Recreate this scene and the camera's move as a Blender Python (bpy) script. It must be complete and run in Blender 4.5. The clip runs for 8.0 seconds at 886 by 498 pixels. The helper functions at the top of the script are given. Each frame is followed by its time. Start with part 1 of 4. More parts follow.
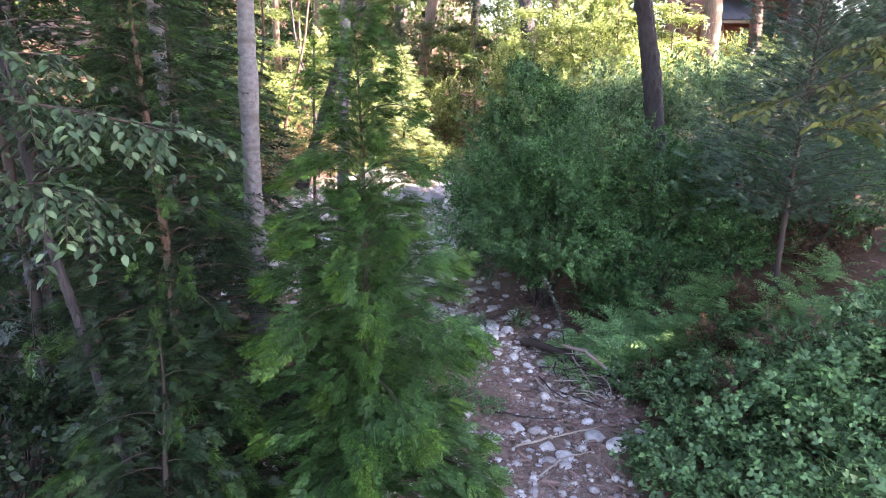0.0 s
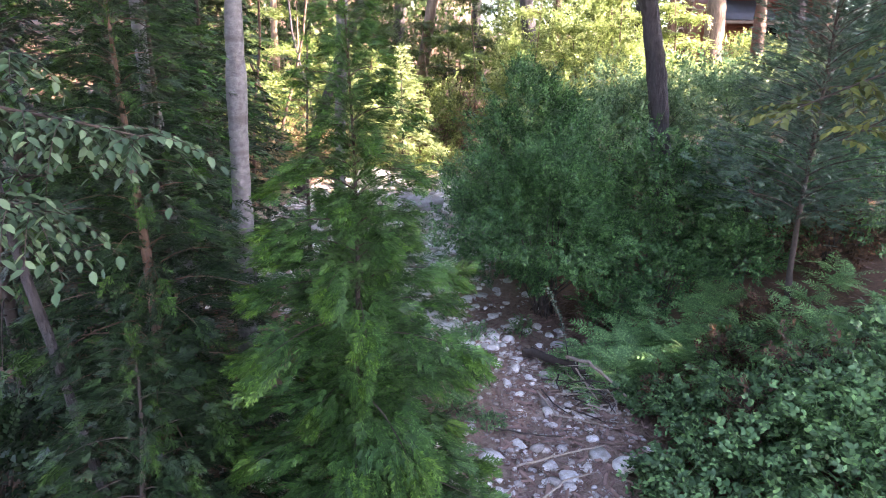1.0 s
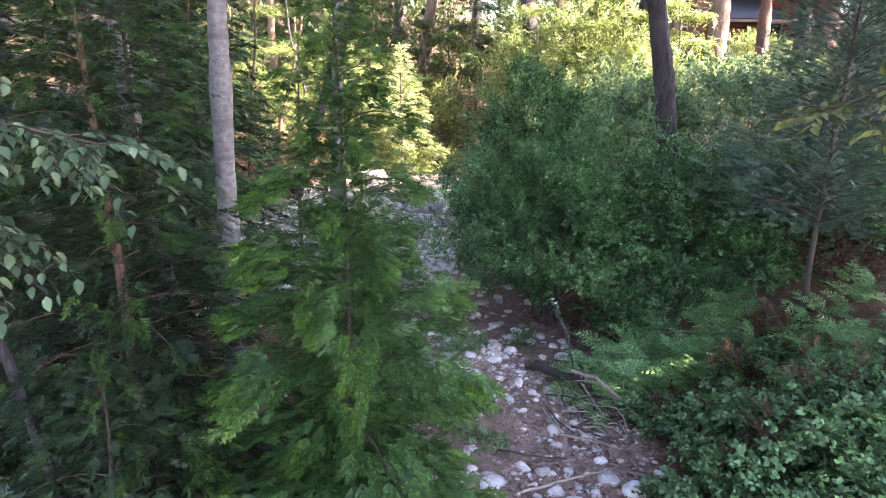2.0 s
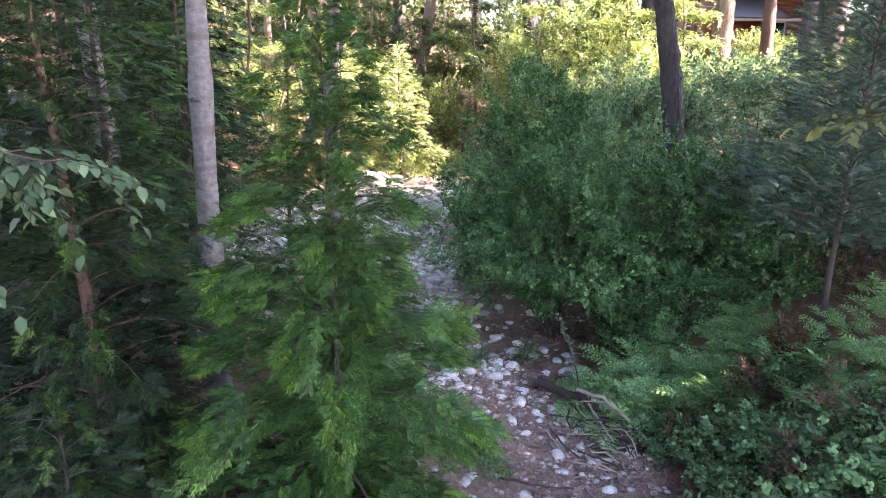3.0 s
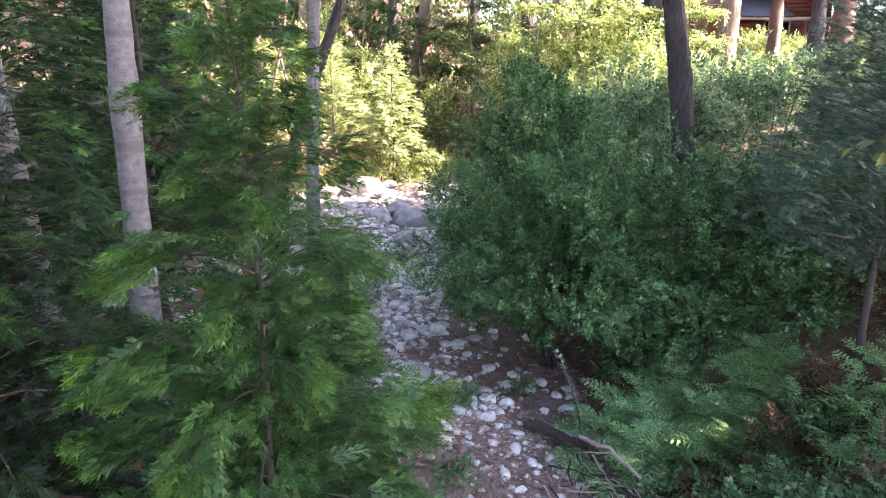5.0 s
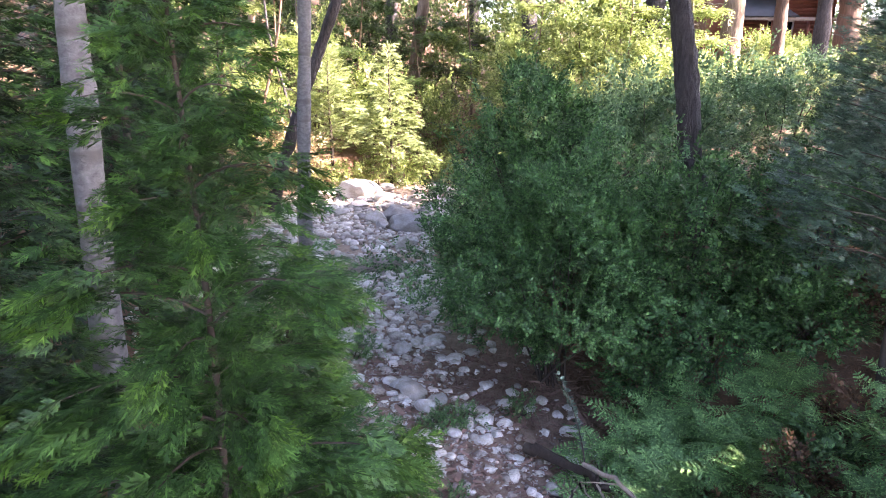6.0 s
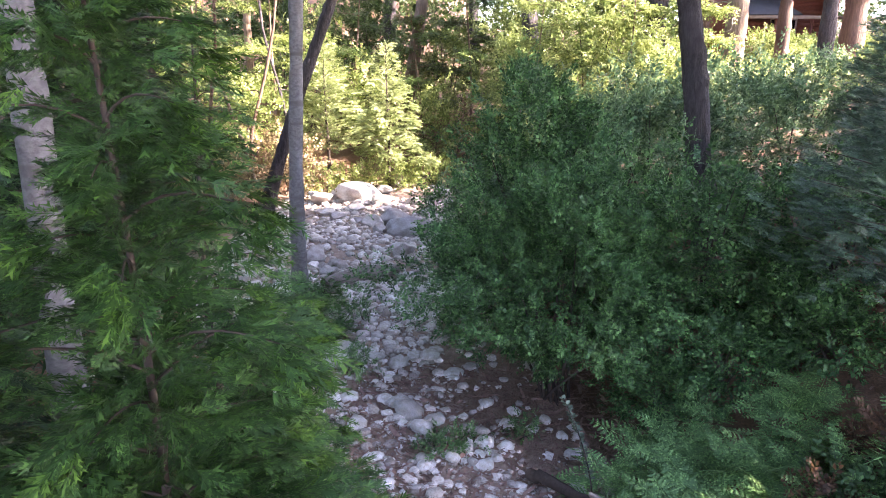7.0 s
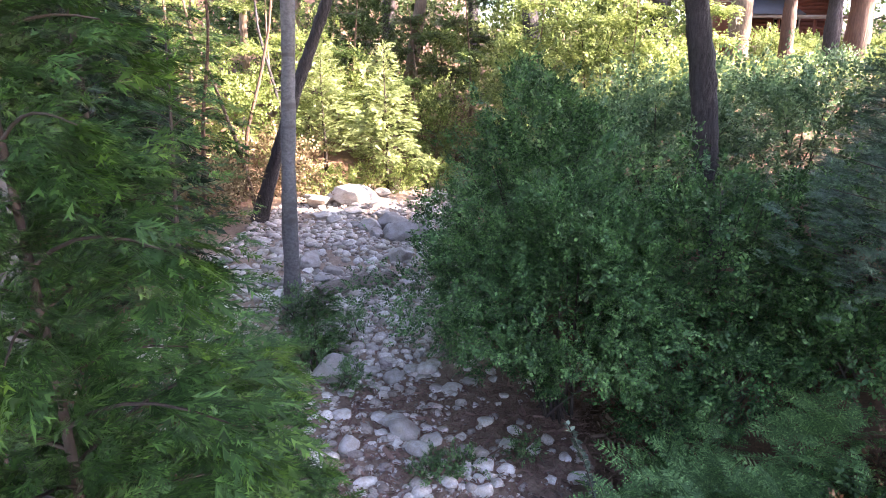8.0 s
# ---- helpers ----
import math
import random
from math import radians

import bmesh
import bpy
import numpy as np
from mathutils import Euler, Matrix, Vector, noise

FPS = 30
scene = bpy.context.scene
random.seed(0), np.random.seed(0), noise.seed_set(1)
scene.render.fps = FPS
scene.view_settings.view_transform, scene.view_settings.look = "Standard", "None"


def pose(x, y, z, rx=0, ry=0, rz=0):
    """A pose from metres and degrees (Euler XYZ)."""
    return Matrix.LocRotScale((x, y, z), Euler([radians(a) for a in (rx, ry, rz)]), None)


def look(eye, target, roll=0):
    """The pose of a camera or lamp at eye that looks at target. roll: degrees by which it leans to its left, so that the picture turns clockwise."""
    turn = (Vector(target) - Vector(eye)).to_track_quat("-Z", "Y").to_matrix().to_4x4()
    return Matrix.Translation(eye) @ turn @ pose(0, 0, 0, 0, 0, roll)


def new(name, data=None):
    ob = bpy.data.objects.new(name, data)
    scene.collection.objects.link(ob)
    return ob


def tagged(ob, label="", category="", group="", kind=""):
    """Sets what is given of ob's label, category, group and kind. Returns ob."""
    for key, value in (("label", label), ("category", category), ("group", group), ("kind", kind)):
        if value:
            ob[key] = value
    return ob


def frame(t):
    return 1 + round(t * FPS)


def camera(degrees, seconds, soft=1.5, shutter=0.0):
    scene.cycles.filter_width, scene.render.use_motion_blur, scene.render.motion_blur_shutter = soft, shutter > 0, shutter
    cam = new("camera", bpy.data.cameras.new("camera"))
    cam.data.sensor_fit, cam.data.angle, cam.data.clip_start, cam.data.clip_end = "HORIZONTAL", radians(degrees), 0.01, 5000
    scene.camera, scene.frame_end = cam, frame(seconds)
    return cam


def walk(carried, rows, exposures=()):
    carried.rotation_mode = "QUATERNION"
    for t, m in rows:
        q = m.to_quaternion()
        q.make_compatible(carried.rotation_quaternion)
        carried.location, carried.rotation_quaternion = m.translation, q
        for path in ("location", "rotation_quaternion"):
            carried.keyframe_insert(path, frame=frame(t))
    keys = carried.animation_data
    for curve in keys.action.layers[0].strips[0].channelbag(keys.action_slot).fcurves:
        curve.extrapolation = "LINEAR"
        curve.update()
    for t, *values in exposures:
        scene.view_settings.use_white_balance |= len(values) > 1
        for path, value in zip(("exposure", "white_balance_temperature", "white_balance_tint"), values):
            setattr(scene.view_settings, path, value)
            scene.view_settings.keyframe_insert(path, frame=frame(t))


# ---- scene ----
cam = camera(70.0, 8.0, soft=0.9)
EXPOSURES = [(0.0, 4.05, 6950, 33), (4.5, 4.05, 6950, 33), (6.5, 3.88, 6950, 33), (8.0, 3.78, 6950, 33)]
PATH = [
    (0, (0.217, 0.088, 3.285), (0.165, 2.014, 2.746), 0.6),
    (0.5, (0.225, 0.224, 3.286), (0.172, 2.15, 2.747), 0.6),
    (1, (0.223, 0.382, 3.288), (0.171, 2.308, 2.749), 0.7),
    (1.5, (0.224, 0.56, 3.288), (0.171, 2.485, 2.748), 0.7),
    (3, (0.224, 1.127, 3.321), (0.172, 3.051, 2.777), 0.7),
    (3.5, (0.246, 1.339, 3.327), (0.195, 3.263, 2.783), 0.7),
    (4, (0.283, 1.541, 3.334), (0.231, 3.464, 2.79), 0.7),
    (4.5, (0.317, 1.747, 3.34), (0.265, 3.671, 2.796), 0.6),
    (6, (0.388, 2.342, 3.357), (0.336, 4.266, 2.813), 0.7),
    (6.5, (0.394, 2.528, 3.369), (0.343, 4.452, 2.824), 0.6),
    (7, (0.404, 2.725, 3.372), (0.352, 4.648, 2.826), 0.6),
    (7.5, (0.416, 2.895, 3.387), (0.362, 4.818, 2.841), 0.5),
    (8, (0.423, 3.059, 3.393), (0.371, 4.982, 2.846), 0.6),
]
walk(cam, [(t, look(eye, target, roll)) for t, eye, target, roll in PATH], EXPOSURES)

# ---- light ----
SUN_TO = Vector((0.83, -0.12, 0.55)).normalized()
world = bpy.data.worlds.new("sky")
scene.world = world
world.use_nodes = True
sky = world.node_tree.nodes.new("ShaderNodeTexSky")
sky.sky_type, sky.sun_disc = "NISHITA", False
sky.sun_elevation = math.asin(SUN_TO.z)
sky.sun_rotation = math.atan2(SUN_TO.x, SUN_TO.y)
sky.air_density, sky.dust_density = 1.0, 1.0
backg = world.node_tree.nodes["Background"]
backg.inputs[1].default_value = 0.15
world.node_tree.links.new(sky.outputs[0], backg.inputs[0])
sun = new("sun", bpy.data.lights.new("sun", "SUN"))
sun.data.energy, sun.data.angle, sun.data.color = 5.0, radians(0.5), (1.0, 0.93, 0.80)
sun.matrix_world = look(SUN_TO * 60, (0, 0, 0))


# ---- materials ----
def nodes_of(name):
    m = bpy.data.materials.new(name)
    m.use_nodes = True
    t = m.node_tree
    return m, t, t.nodes["Principled BSDF"], t.nodes["Material Output"]


def ramp(t, fac, stops):
    r = t.nodes.new("ShaderNodeValToRGB")
    el = r.color_ramp.elements
    while len(el) < len(stops):
        el.new(0.5)
    for e, (p, c) in zip(el, stops):
        e.position, e.color = p, (*c, 1)
    t.links.new(fac, r.inputs[0])
    return r.outputs[0]


def noise_of(t, scale, detail=4.0, rough=0.55, stretch=(1, 1, 1)):
    co = t.nodes.new("ShaderNodeTexCoord")
    mp = t.nodes.new("ShaderNodeMapping")
    mp.inputs["Scale"].default_value = stretch
    n = t.nodes.new("ShaderNodeTexNoise")
    n.inputs["Scale"].default_value, n.inputs["Detail"].default_value, n.inputs["Roughness"].default_value = scale, detail, rough
    t.links.new(co.outputs["Object"], mp.inputs[0])
    t.links.new(mp.outputs[0], n.inputs["Vector"])
    return n.outputs["Fac"]


def blend(t, a, b, fac, kind="MIX"):
    m = t.nodes.new("ShaderNodeMix")
    m.data_type, m.blend_type = "RGBA", kind
    for idx, v in ((0, fac), (6, a), (7, b)):
        if isinstance(v, (int, float)):
            m.inputs[idx].default_value = v
        elif isinstance(v, tuple):
            m.inputs[idx].default_value = (*v, 1)
        else:
            t.links.new(v, m.inputs[idx])
    return m.outputs[2]


def bumped(t, fac, bsdf, strength, dist):
    b = t.nodes.new("ShaderNodeBump")
    b.inputs["Strength"].default_value, b.inputs["Distance"].default_value = strength, dist
    t.links.new(fac, b.inputs["Height"])
    t.links.new(b.outputs[0], bsdf.inputs["Normal"])


def leaf_material(name, dark, light, through_light=0.35, rough=0.36, patch=2.2):
    m, t, p, out = nodes_of(name)
    geo = t.nodes.new("ShaderNodeNewGeometry")
    deep, tips = tuple(a * 0.4 for a in dark), tuple(a * 1.5 for a in light)
    c1 = ramp(t, geo.outputs["Random Per Island"], [(0.0, deep), (0.6, dark), (0.85, light), (1.0, tips)])
    c2 = ramp(t, noise_of(t, patch, 2.0), [(0.38, deep), (0.56, dark), (0.66, light), (0.76, tips)])
    col = blend(t, c1, c2, 0.42)
    t.links.new(col, p.inputs["Base Color"])
    p.inputs["Roughness"].default_value = rough
    p.inputs["Specular IOR Level"].default_value = 0.22
    tr = t.nodes.new("ShaderNodeBsdfTranslucent")
    t.links.new(col, tr.inputs[0])
    mx = t.nodes.new("ShaderNodeMixShader")
    mx.inputs[0].default_value = through_light
    t.links.new(p.outputs[0], mx.inputs[1])
    t.links.new(tr.outputs[0], mx.inputs[2])
    t.links.new(mx.outputs[0], out.inputs[0])
    return m


def bark_material(name, dark, light, stretch=(6, 6, 1.2), bump=0.02, scale=6.0, rings=None):
    m, t, p, out = nodes_of(name)
    n = noise_of(t, scale, 6.0, 0.65, stretch)
    n2 = noise_of(t, 1.1, 3.0)
    col = ramp(t, n, [(0.3, dark), (0.68, light)])
    col = blend(t, col, ramp(t, n2, [(0.35, dark), (0.7, light)]), 0.35)
    if rings:
        r = noise_of(t, 1.0, 2.0, 0.5, (0.9, 0.9, 5.0))
        col = blend(t, rings, col, ramp(t, r, [(0.36, (0, 0, 0)), (0.43, (1, 1, 1))]))
    t.links.new(col, p.inputs["Base Color"])
    p.inputs["Roughness"].default_value = 0.85
    bumped(t, n, p, 0.9, bump)
    return m


def stone_material(name, dark, light):
    m, t, p, out = nodes_of(name)
    info = t.nodes.new("ShaderNodeObjectInfo")
    geo = t.nodes.new("ShaderNodeNewGeometry")
    add = t.nodes.new("ShaderNodeMath")
    add.operation = "ADD"
    t.links.new(info.outputs["Random"], add.inputs[0])
    t.links.new(geo.outputs["Random Per Island"], add.inputs[1])
    fr = t.nodes.new("ShaderNodeMath")
    fr.operation = "FRACT"
    t.links.new(add.outputs[0], fr.inputs[0])
    base = ramp(t, fr.outputs[0], [(0.0, dark), (0.45, tuple((a + b) / 2 for a, b in zip(dark, light))), (1.0, light)])
    speck = noise_of(t, 60.0, 3.0, 0.7)
    col = blend(t, base, ramp(t, speck, [(0.38, (0.35, 0.34, 0.33)), (0.55, (1, 1, 1))]), 0.55, "MULTIPLY")
    stain = noise_of(t, 4.0, 4.0)
    col = blend(t, col, ramp(t, stain, [(0.4, (0.62, 0.56, 0.48)), (0.6, (1, 1, 1))]), 0.6, "MULTIPLY")
    t.links.new(col, p.inputs["Base Color"])
    p.inputs["Roughness"].default_value = 0.8
    bumped(t, speck, p, 0.5, 0.006)
    return m


def plain_material(name, dark, light, scale=8.0, rough=0.8, stretch=(1, 1, 1), bump=0.005):
    m, t, p, out = nodes_of(name)
    n = noise_of(t, scale, 5.0, 0.6, stretch)
    geo = t.nodes.new("ShaderNodeNewGeometry")
    col = ramp(t, n, [(0.3, dark), (0.7, light)])
    col = blend(t, col, ramp(t, geo.outputs["Random Per Island"], [(0.0, dark), (1.0, light)]), 0.45)
    t.links.new(col, p.inputs["Base Color"])
    p.inputs["Roughness"].default_value = rough
    bumped(t, n, p, 0.6, bump)
    return m


CEDAR = leaf_material("cedar_spray", (0.036, 0.094, 0.029), (0.085, 0.19, 0.047), 0.30, 0.42, patch=4.5)
CEDAR_TIP = leaf_material("new_cedar_growth", (0.053, 0.128, 0.025), (0.132, 0.255, 0.047), 0.40, 0.42, patch=3.0)
# Darker copies of the cedar greens: the left thicket's shade is in the colour.
CEDAR_SHADED = leaf_material("shaded_cedar_spray", (0.016, 0.037, 0.016), (0.034, 0.072, 0.024), 0.25, 0.42)
CEDAR_SHADED_TIP = leaf_material("shaded_new_cedar_growth", (0.034, 0.079, 0.019), (0.075, 0.150, 0.034), 0.35, 0.42)
CEDAR_BLUE = leaf_material("blue_cedar_spray", (0.045, 0.090, 0.062), (0.090, 0.165, 0.105), 0.25, 0.42)
CEDAR_BLUE_TIP = leaf_material("blue_new_cedar_growth", (0.060, 0.115, 0.072), (0.11, 0.19, 0.115), 0.30, 0.42)
# Needles lifted to pale yellow: the sun on the firs is in the colour.
FIR_SUNLIT = leaf_material("sunlit_tone_fir_needles", (0.25, 0.32, 0.13), (0.45, 0.50, 0.25), 0.4, 0.36)
SHRUB = leaf_material("shrub_leaf", (0.042, 0.118, 0.041), (0.155, 0.31, 0.108), 0.25, 0.40, patch=3.2)
SHRUB_PALE = leaf_material("pale_shrub_leaf", (0.099, 0.189, 0.088), (0.225, 0.347, 0.152), 0.3, 0.45)
BRAMBLE = leaf_material("bramble_leaf", (0.093, 0.189, 0.080), (0.209, 0.378, 0.140), 0.3, 0.4)
FERN = leaf_material("bracken_frond", (0.159, 0.311, 0.124), (0.350, 0.621, 0.218), 0.35, 0.6)
ALDER_LEAF = leaf_material("alder_leaf", (0.055, 0.105, 0.056), (0.125, 0.19, 0.105), 0.25, 0.4)
GOLD_LEAF = leaf_material("gold_green_leaf", (0.08, 0.11, 0.034), (0.184, 0.2, 0.058), 0.45, 0.45)
# Raised leaf colour that carries part of the sunlight on the far brush.
SUNLIT_TONE = leaf_material("sunlit_tone_brush_leaf", (0.180, 0.246, 0.072), (0.396, 0.456, 0.168), 0.45, 0.42)
DRY = leaf_material("dry_brush_leaf", (0.24, 0.18, 0.10), (0.44, 0.36, 0.21), 0.35, 0.6)
SEED = leaf_material("pale_seed", (0.15, 0.20, 0.14), (0.25, 0.31, 0.22), 0.2, 0.6)
DRY_DARK = leaf_material("dead_bracken", (0.07, 0.04, 0.022), (0.16, 0.09, 0.05), 0.3, 0.6)
CANOPY = leaf_material("canopy_leaf", (0.059, 0.104, 0.033), (0.113, 0.17, 0.056), 0.35, 0.36)
# Canopy green turned down: shade of the far woods is put into the colour.
FAR_SHADED_LEAF = leaf_material("shaded_far_woods_leaf", (0.045, 0.080, 0.025), (0.10, 0.15, 0.045), 0.40, 0.5, patch=0.6)
ALDER_BARK = bark_material("alder_bark", (0.055, 0.053, 0.055), (0.205, 0.197, 0.20), (4, 4, 6), 0.012, 5.0, (0.09, 0.085, 0.08))
DARK_BARK = bark_material("dark_furrowed_bark", (0.003, 0.003, 0.003), (0.065, 0.054, 0.058), (7, 7, 2.0), 0.10, 3.5)
RED_BARK = bark_material("red_cedar_bark", (0.04, 0.022, 0.015), (0.17, 0.10, 0.07), (9, 9, 0.5), 0.03, 4.0)
PALE_BARK = bark_material("pale_cedar_bark", (0.05, 0.032, 0.022), (0.22, 0.155, 0.11), (9, 9, 0.5), 0.03, 4.0)
TWIG = bark_material("twig_bark", (0.016, 0.011, 0.009), (0.06, 0.042, 0.032), (6, 6, 3), 0.003, 9.0)
DEAD = bark_material("dead_wood", (0.16, 0.12, 0.09), (0.42, 0.35, 0.28), (9, 9, 3), 0.004, 9.0)
STONE = stone_material("pale_granite", (0.34, 0.32, 0.30), (0.78, 0.76, 0.73))
BOULDER = stone_material("grey_boulder", (0.26, 0.25, 0.25), (0.46, 0.44, 0.42))
PEBBLE = stone_material("creek_pebble", (0.24, 0.20, 0.18), (0.70, 0.66, 0.62))
CHIP = plain_material("bark_chip", (0.085, 0.045, 0.035), (0.30, 0.19, 0.15), 20.0)


def ground_material():
    m, t, p, out = nodes_of("forest_floor")
    at = t.nodes.new("ShaderNodeAttribute")
    at.attribute_name = "bed"
    fine, mid, big = noise_of(t, 55.0, 5.0, 0.7), noise_of(t, 9.0, 5.0, 0.65), noise_of(t, 0.9, 3.0)
    litter = blend(t, ramp(t, fine, [(0.3, (0.045, 0.024, 0.015)), (0.7, (0.27, 0.14, 0.085))]), ramp(t, mid, [(0.35, (0.05, 0.03, 0.02)), (0.7, (0.20, 0.12, 0.07))]), 0.45)
    bed = blend(t, ramp(t, fine, [(0.3, (0.12, 0.080, 0.060)), (0.7, (0.42, 0.32, 0.25))]), ramp(t, mid, [(0.35, (0.13, 0.085, 0.065)), (0.7, (0.38, 0.29, 0.23))]), 0.5)
    col = blend(t, litter, bed, at.outputs["Fac"])
    col = blend(t, col, ramp(t, big, [(0.35, (0.65, 0.6, 0.55)), (0.65, (1, 1, 1))]), 0.6, "MULTIPLY")
    t.links.new(col, p.inputs["Base Color"])
    p.inputs["Roughness"].default_value = 0.9
    bumped(t, fine, p, 0.8, 0.02)
    return m


GROUND = ground_material()


# ---- mesh tools ----
class Geo:
    """Collects quads from tubes and scattered templates, for one mesh."""

    def __init__(self):
        self.v, self.f, self.n = [], [], 0

    def add(self, v, f):
        self.v.append(np.asarray(v, float).reshape(-1, 3))
        self.f.append(np.asarray(f, int).reshape(-1, 4) + self.n)
        self.n += len(self.v[-1])

    def tube(self, pts, radii, sides=8, lump=0.0, seed=0):
        pts, radii = np.asarray(pts, float), np.asarray(radii, float)
        rg = np.random.default_rng(seed)
        k = len(pts)
        tan = np.gradient(pts, axis=0)
        tan /= np.linalg.norm(tan, axis=1)[:, None] + 1e-9
        ref = np.array((0.0, 1.0, 0.0)) if abs(tan[0][2]) > 0.7 else np.array((0.0, 0.0, 1.0))
        u = np.cross(tan, ref)
        u /= np.linalg.norm(u, axis=1)[:, None] + 1e-9
        w = np.cross(tan, u)
        a = np.arange(sides) / sides * 2 * np.pi
        rr = radii[:, None] * (1 + lump * rg.uniform(-1, 1, (k, sides)))
        ring = pts[:, None, :] + rr[..., None] * (np.cos(a)[None, :, None] * u[:, None, :] + np.sin(a)[None, :, None] * w[:, None, :])
        i = np.arange(k - 1)[:, None] * sides
        j = np.arange(sides)[None, :]
        jn = (j + 1) % sides
        f = np.stack([i + j, i + jn, i + sides + jn, i + sides + j], -1).reshape(-1, 4)
        self.add(ring.reshape(-1, 3), f)
        for e, flip in ((0, 1), (k - 1, 0)):
            cap = np.arange(sides) + e * sides
            half = sides // 2
            q = [[cap[m_], cap[m_ + 1], cap[sides - 2 - m_], cap[sides - 1 - m_]] for m_ in range(half - 1)]
            self.f.append(np.array(q) + self.n - k * sides)

    def scatter(self, tmpl, pos, fwd, up, size, spin=None):
        """Copies of a template (its length along y, its face along z) at pos."""
        tv, tf = tmpl
        pos, fwd, up = (np.asarray(a, float).reshape(-1, 3) for a in (pos, fwd, up))
        n = len(pos)
        if not n:
            return
        y = fwd / (np.linalg.norm(fwd, axis=1)[:, None] + 1e-9)
        x = np.cross(y, np.broadcast_to(up, y.shape))
        x /= np.linalg.norm(x, axis=1)[:, None] + 1e-9
        z = np.cross(x, y)
        if spin is not None:
            c, s_ = np.cos(spin)[:, None], np.sin(spin)[:, None]
            x, z = c * x + s_ * z, c * z - s_ * x
        size = np.broadcast_to(np.asarray(size, float).reshape(-1, 1, 1), (n, 1, 1))
        v = pos[:, None, :] + size * (tv[None, :, 0:1] * x[:, None] + tv[None, :, 1:2] * y[:, None] + tv[None, :, 2:3] * z[:, None])
        f = tf[None] + (np.arange(n) * len(tv))[:, None, None]
        self.add(v.reshape(-1, 3), f.reshape(-1, 4))

    def mesh(self, name, material, smooth=False):
        me = bpy.data.meshes.new(name)
        v, f = np.concatenate(self.v), np.concatenate(self.f)
        me.vertices.add(len(v))
        me.vertices.foreach_set("co", v.astype(np.float32).ravel())
        me.loops.add(f.size)
        me.loops.foreach_set("vertex_index", f.astype(np.int32).ravel())
        me.polygons.add(len(f))
        me.polygons.foreach_set("loop_start", (np.arange(len(f)) * 4).astype(np.int32))
        me.update(calc_edges=True)
        me.validate()
        if smooth:
            me.polygons.foreach_set("use_smooth", np.ones(len(me.polygons), bool))
        me.materials.append(material)
        return me


def part(name, geo, material, parent, label="", smooth=False):
    ob = new(name, geo.mesh(name, material, smooth))
    ob.parent = parent
    return tagged(ob, label)


def thing(name, at, label, category, group="", kind=""):
    ob = new(name)
    ob.location = at
    ob.empty_display_size = 0.1
    return tagged(ob, label, category, group, kind)


def leaf_template(w=0.5, fold=0.10):
    v = np.array([(0, 0, 0), (w * 0.42, 0.28, fold), (w * 0.40, 0.62, fold * 0.8), (0, 1, -0.06), (-w * 0.40, 0.62, fold * 0.8), (-w * 0.42, 0.28, fold)])
    return v, np.array([(0, 1, 2, 3), (0, 3, 4, 5)])


def kite_template(w=0.55, fold=0.1):
    return np.array([(0, 0, 0), (w * 0.5, 0.5, fold), (0, 1, -0.05), (-w * 0.5, 0.5, fold)]), np.array([(0, 1, 2, 3)])


def joined(tmpl, places):
    """A template made of smaller ones: places are (x, y, z, turn, lift, size)."""
    vs, fs, n = [], [], 0
    for x, y, z, turn, lift, size in places:
        m = np.array((Matrix.Rotation(turn, 3, "Z") @ Matrix.Rotation(lift, 3, "X")).to_3x3())
        vs.append(tmpl[0] * size @ m.T + np.array((x, y, z)))
        fs.append(tmpl[1] + n)
        n += len(tmpl[0])
    return np.concatenate(vs), np.concatenate(fs)


def sprig_template(rg, leaves=9, w=0.55, size=0.34, leaf=None):
    pl = []
    for i in range(leaves):
        y = i / leaves
        side = 1 if i % 2 else -1
        pl.append((0.02 * side, y, -0.12 * y * y, side * -rg.uniform(0.7, 1.3) * (1 - 0.5 * y), rg.uniform(-0.6, 0.35), size * rg.uniform(0.7, 1.15) * (1 - 0.3 * y)))
    return joined(leaf or kite_template(w), pl)


def blade(v, f, a, b, w, lift=0.0):
    a, b = np.asarray(a, float), np.asarray(b, float)
    d = (b - a)[:2]
    s = np.array((-d[1], d[0], 0.0))
    s = s / (np.linalg.norm(s) + 1e-9) * w / 2
    n = len(v)
    m = a * 0.45 + b * 0.55
    v += [a, m + s + (0, 0, lift), b, m - s + (0, 0, lift)]
    f.append((n, n + 3, n + 2, n + 1))


def chevron(v, f, p, d, ln, spread, tilt):
    """An arrowhead: two small scale shoots that part from one point."""
    n = len(v)
    a = math.atan2(d[0], d[1])
    tip = lambda t_, k: p + k * np.array((math.sin(a + t_), math.cos(a + t_), d[2] + tilt))
    v += [p, tip(spread, ln), tip(0, ln * 0.5), tip(-spread, ln)]
    f.append((n, n + 3, n + 2, n + 1))


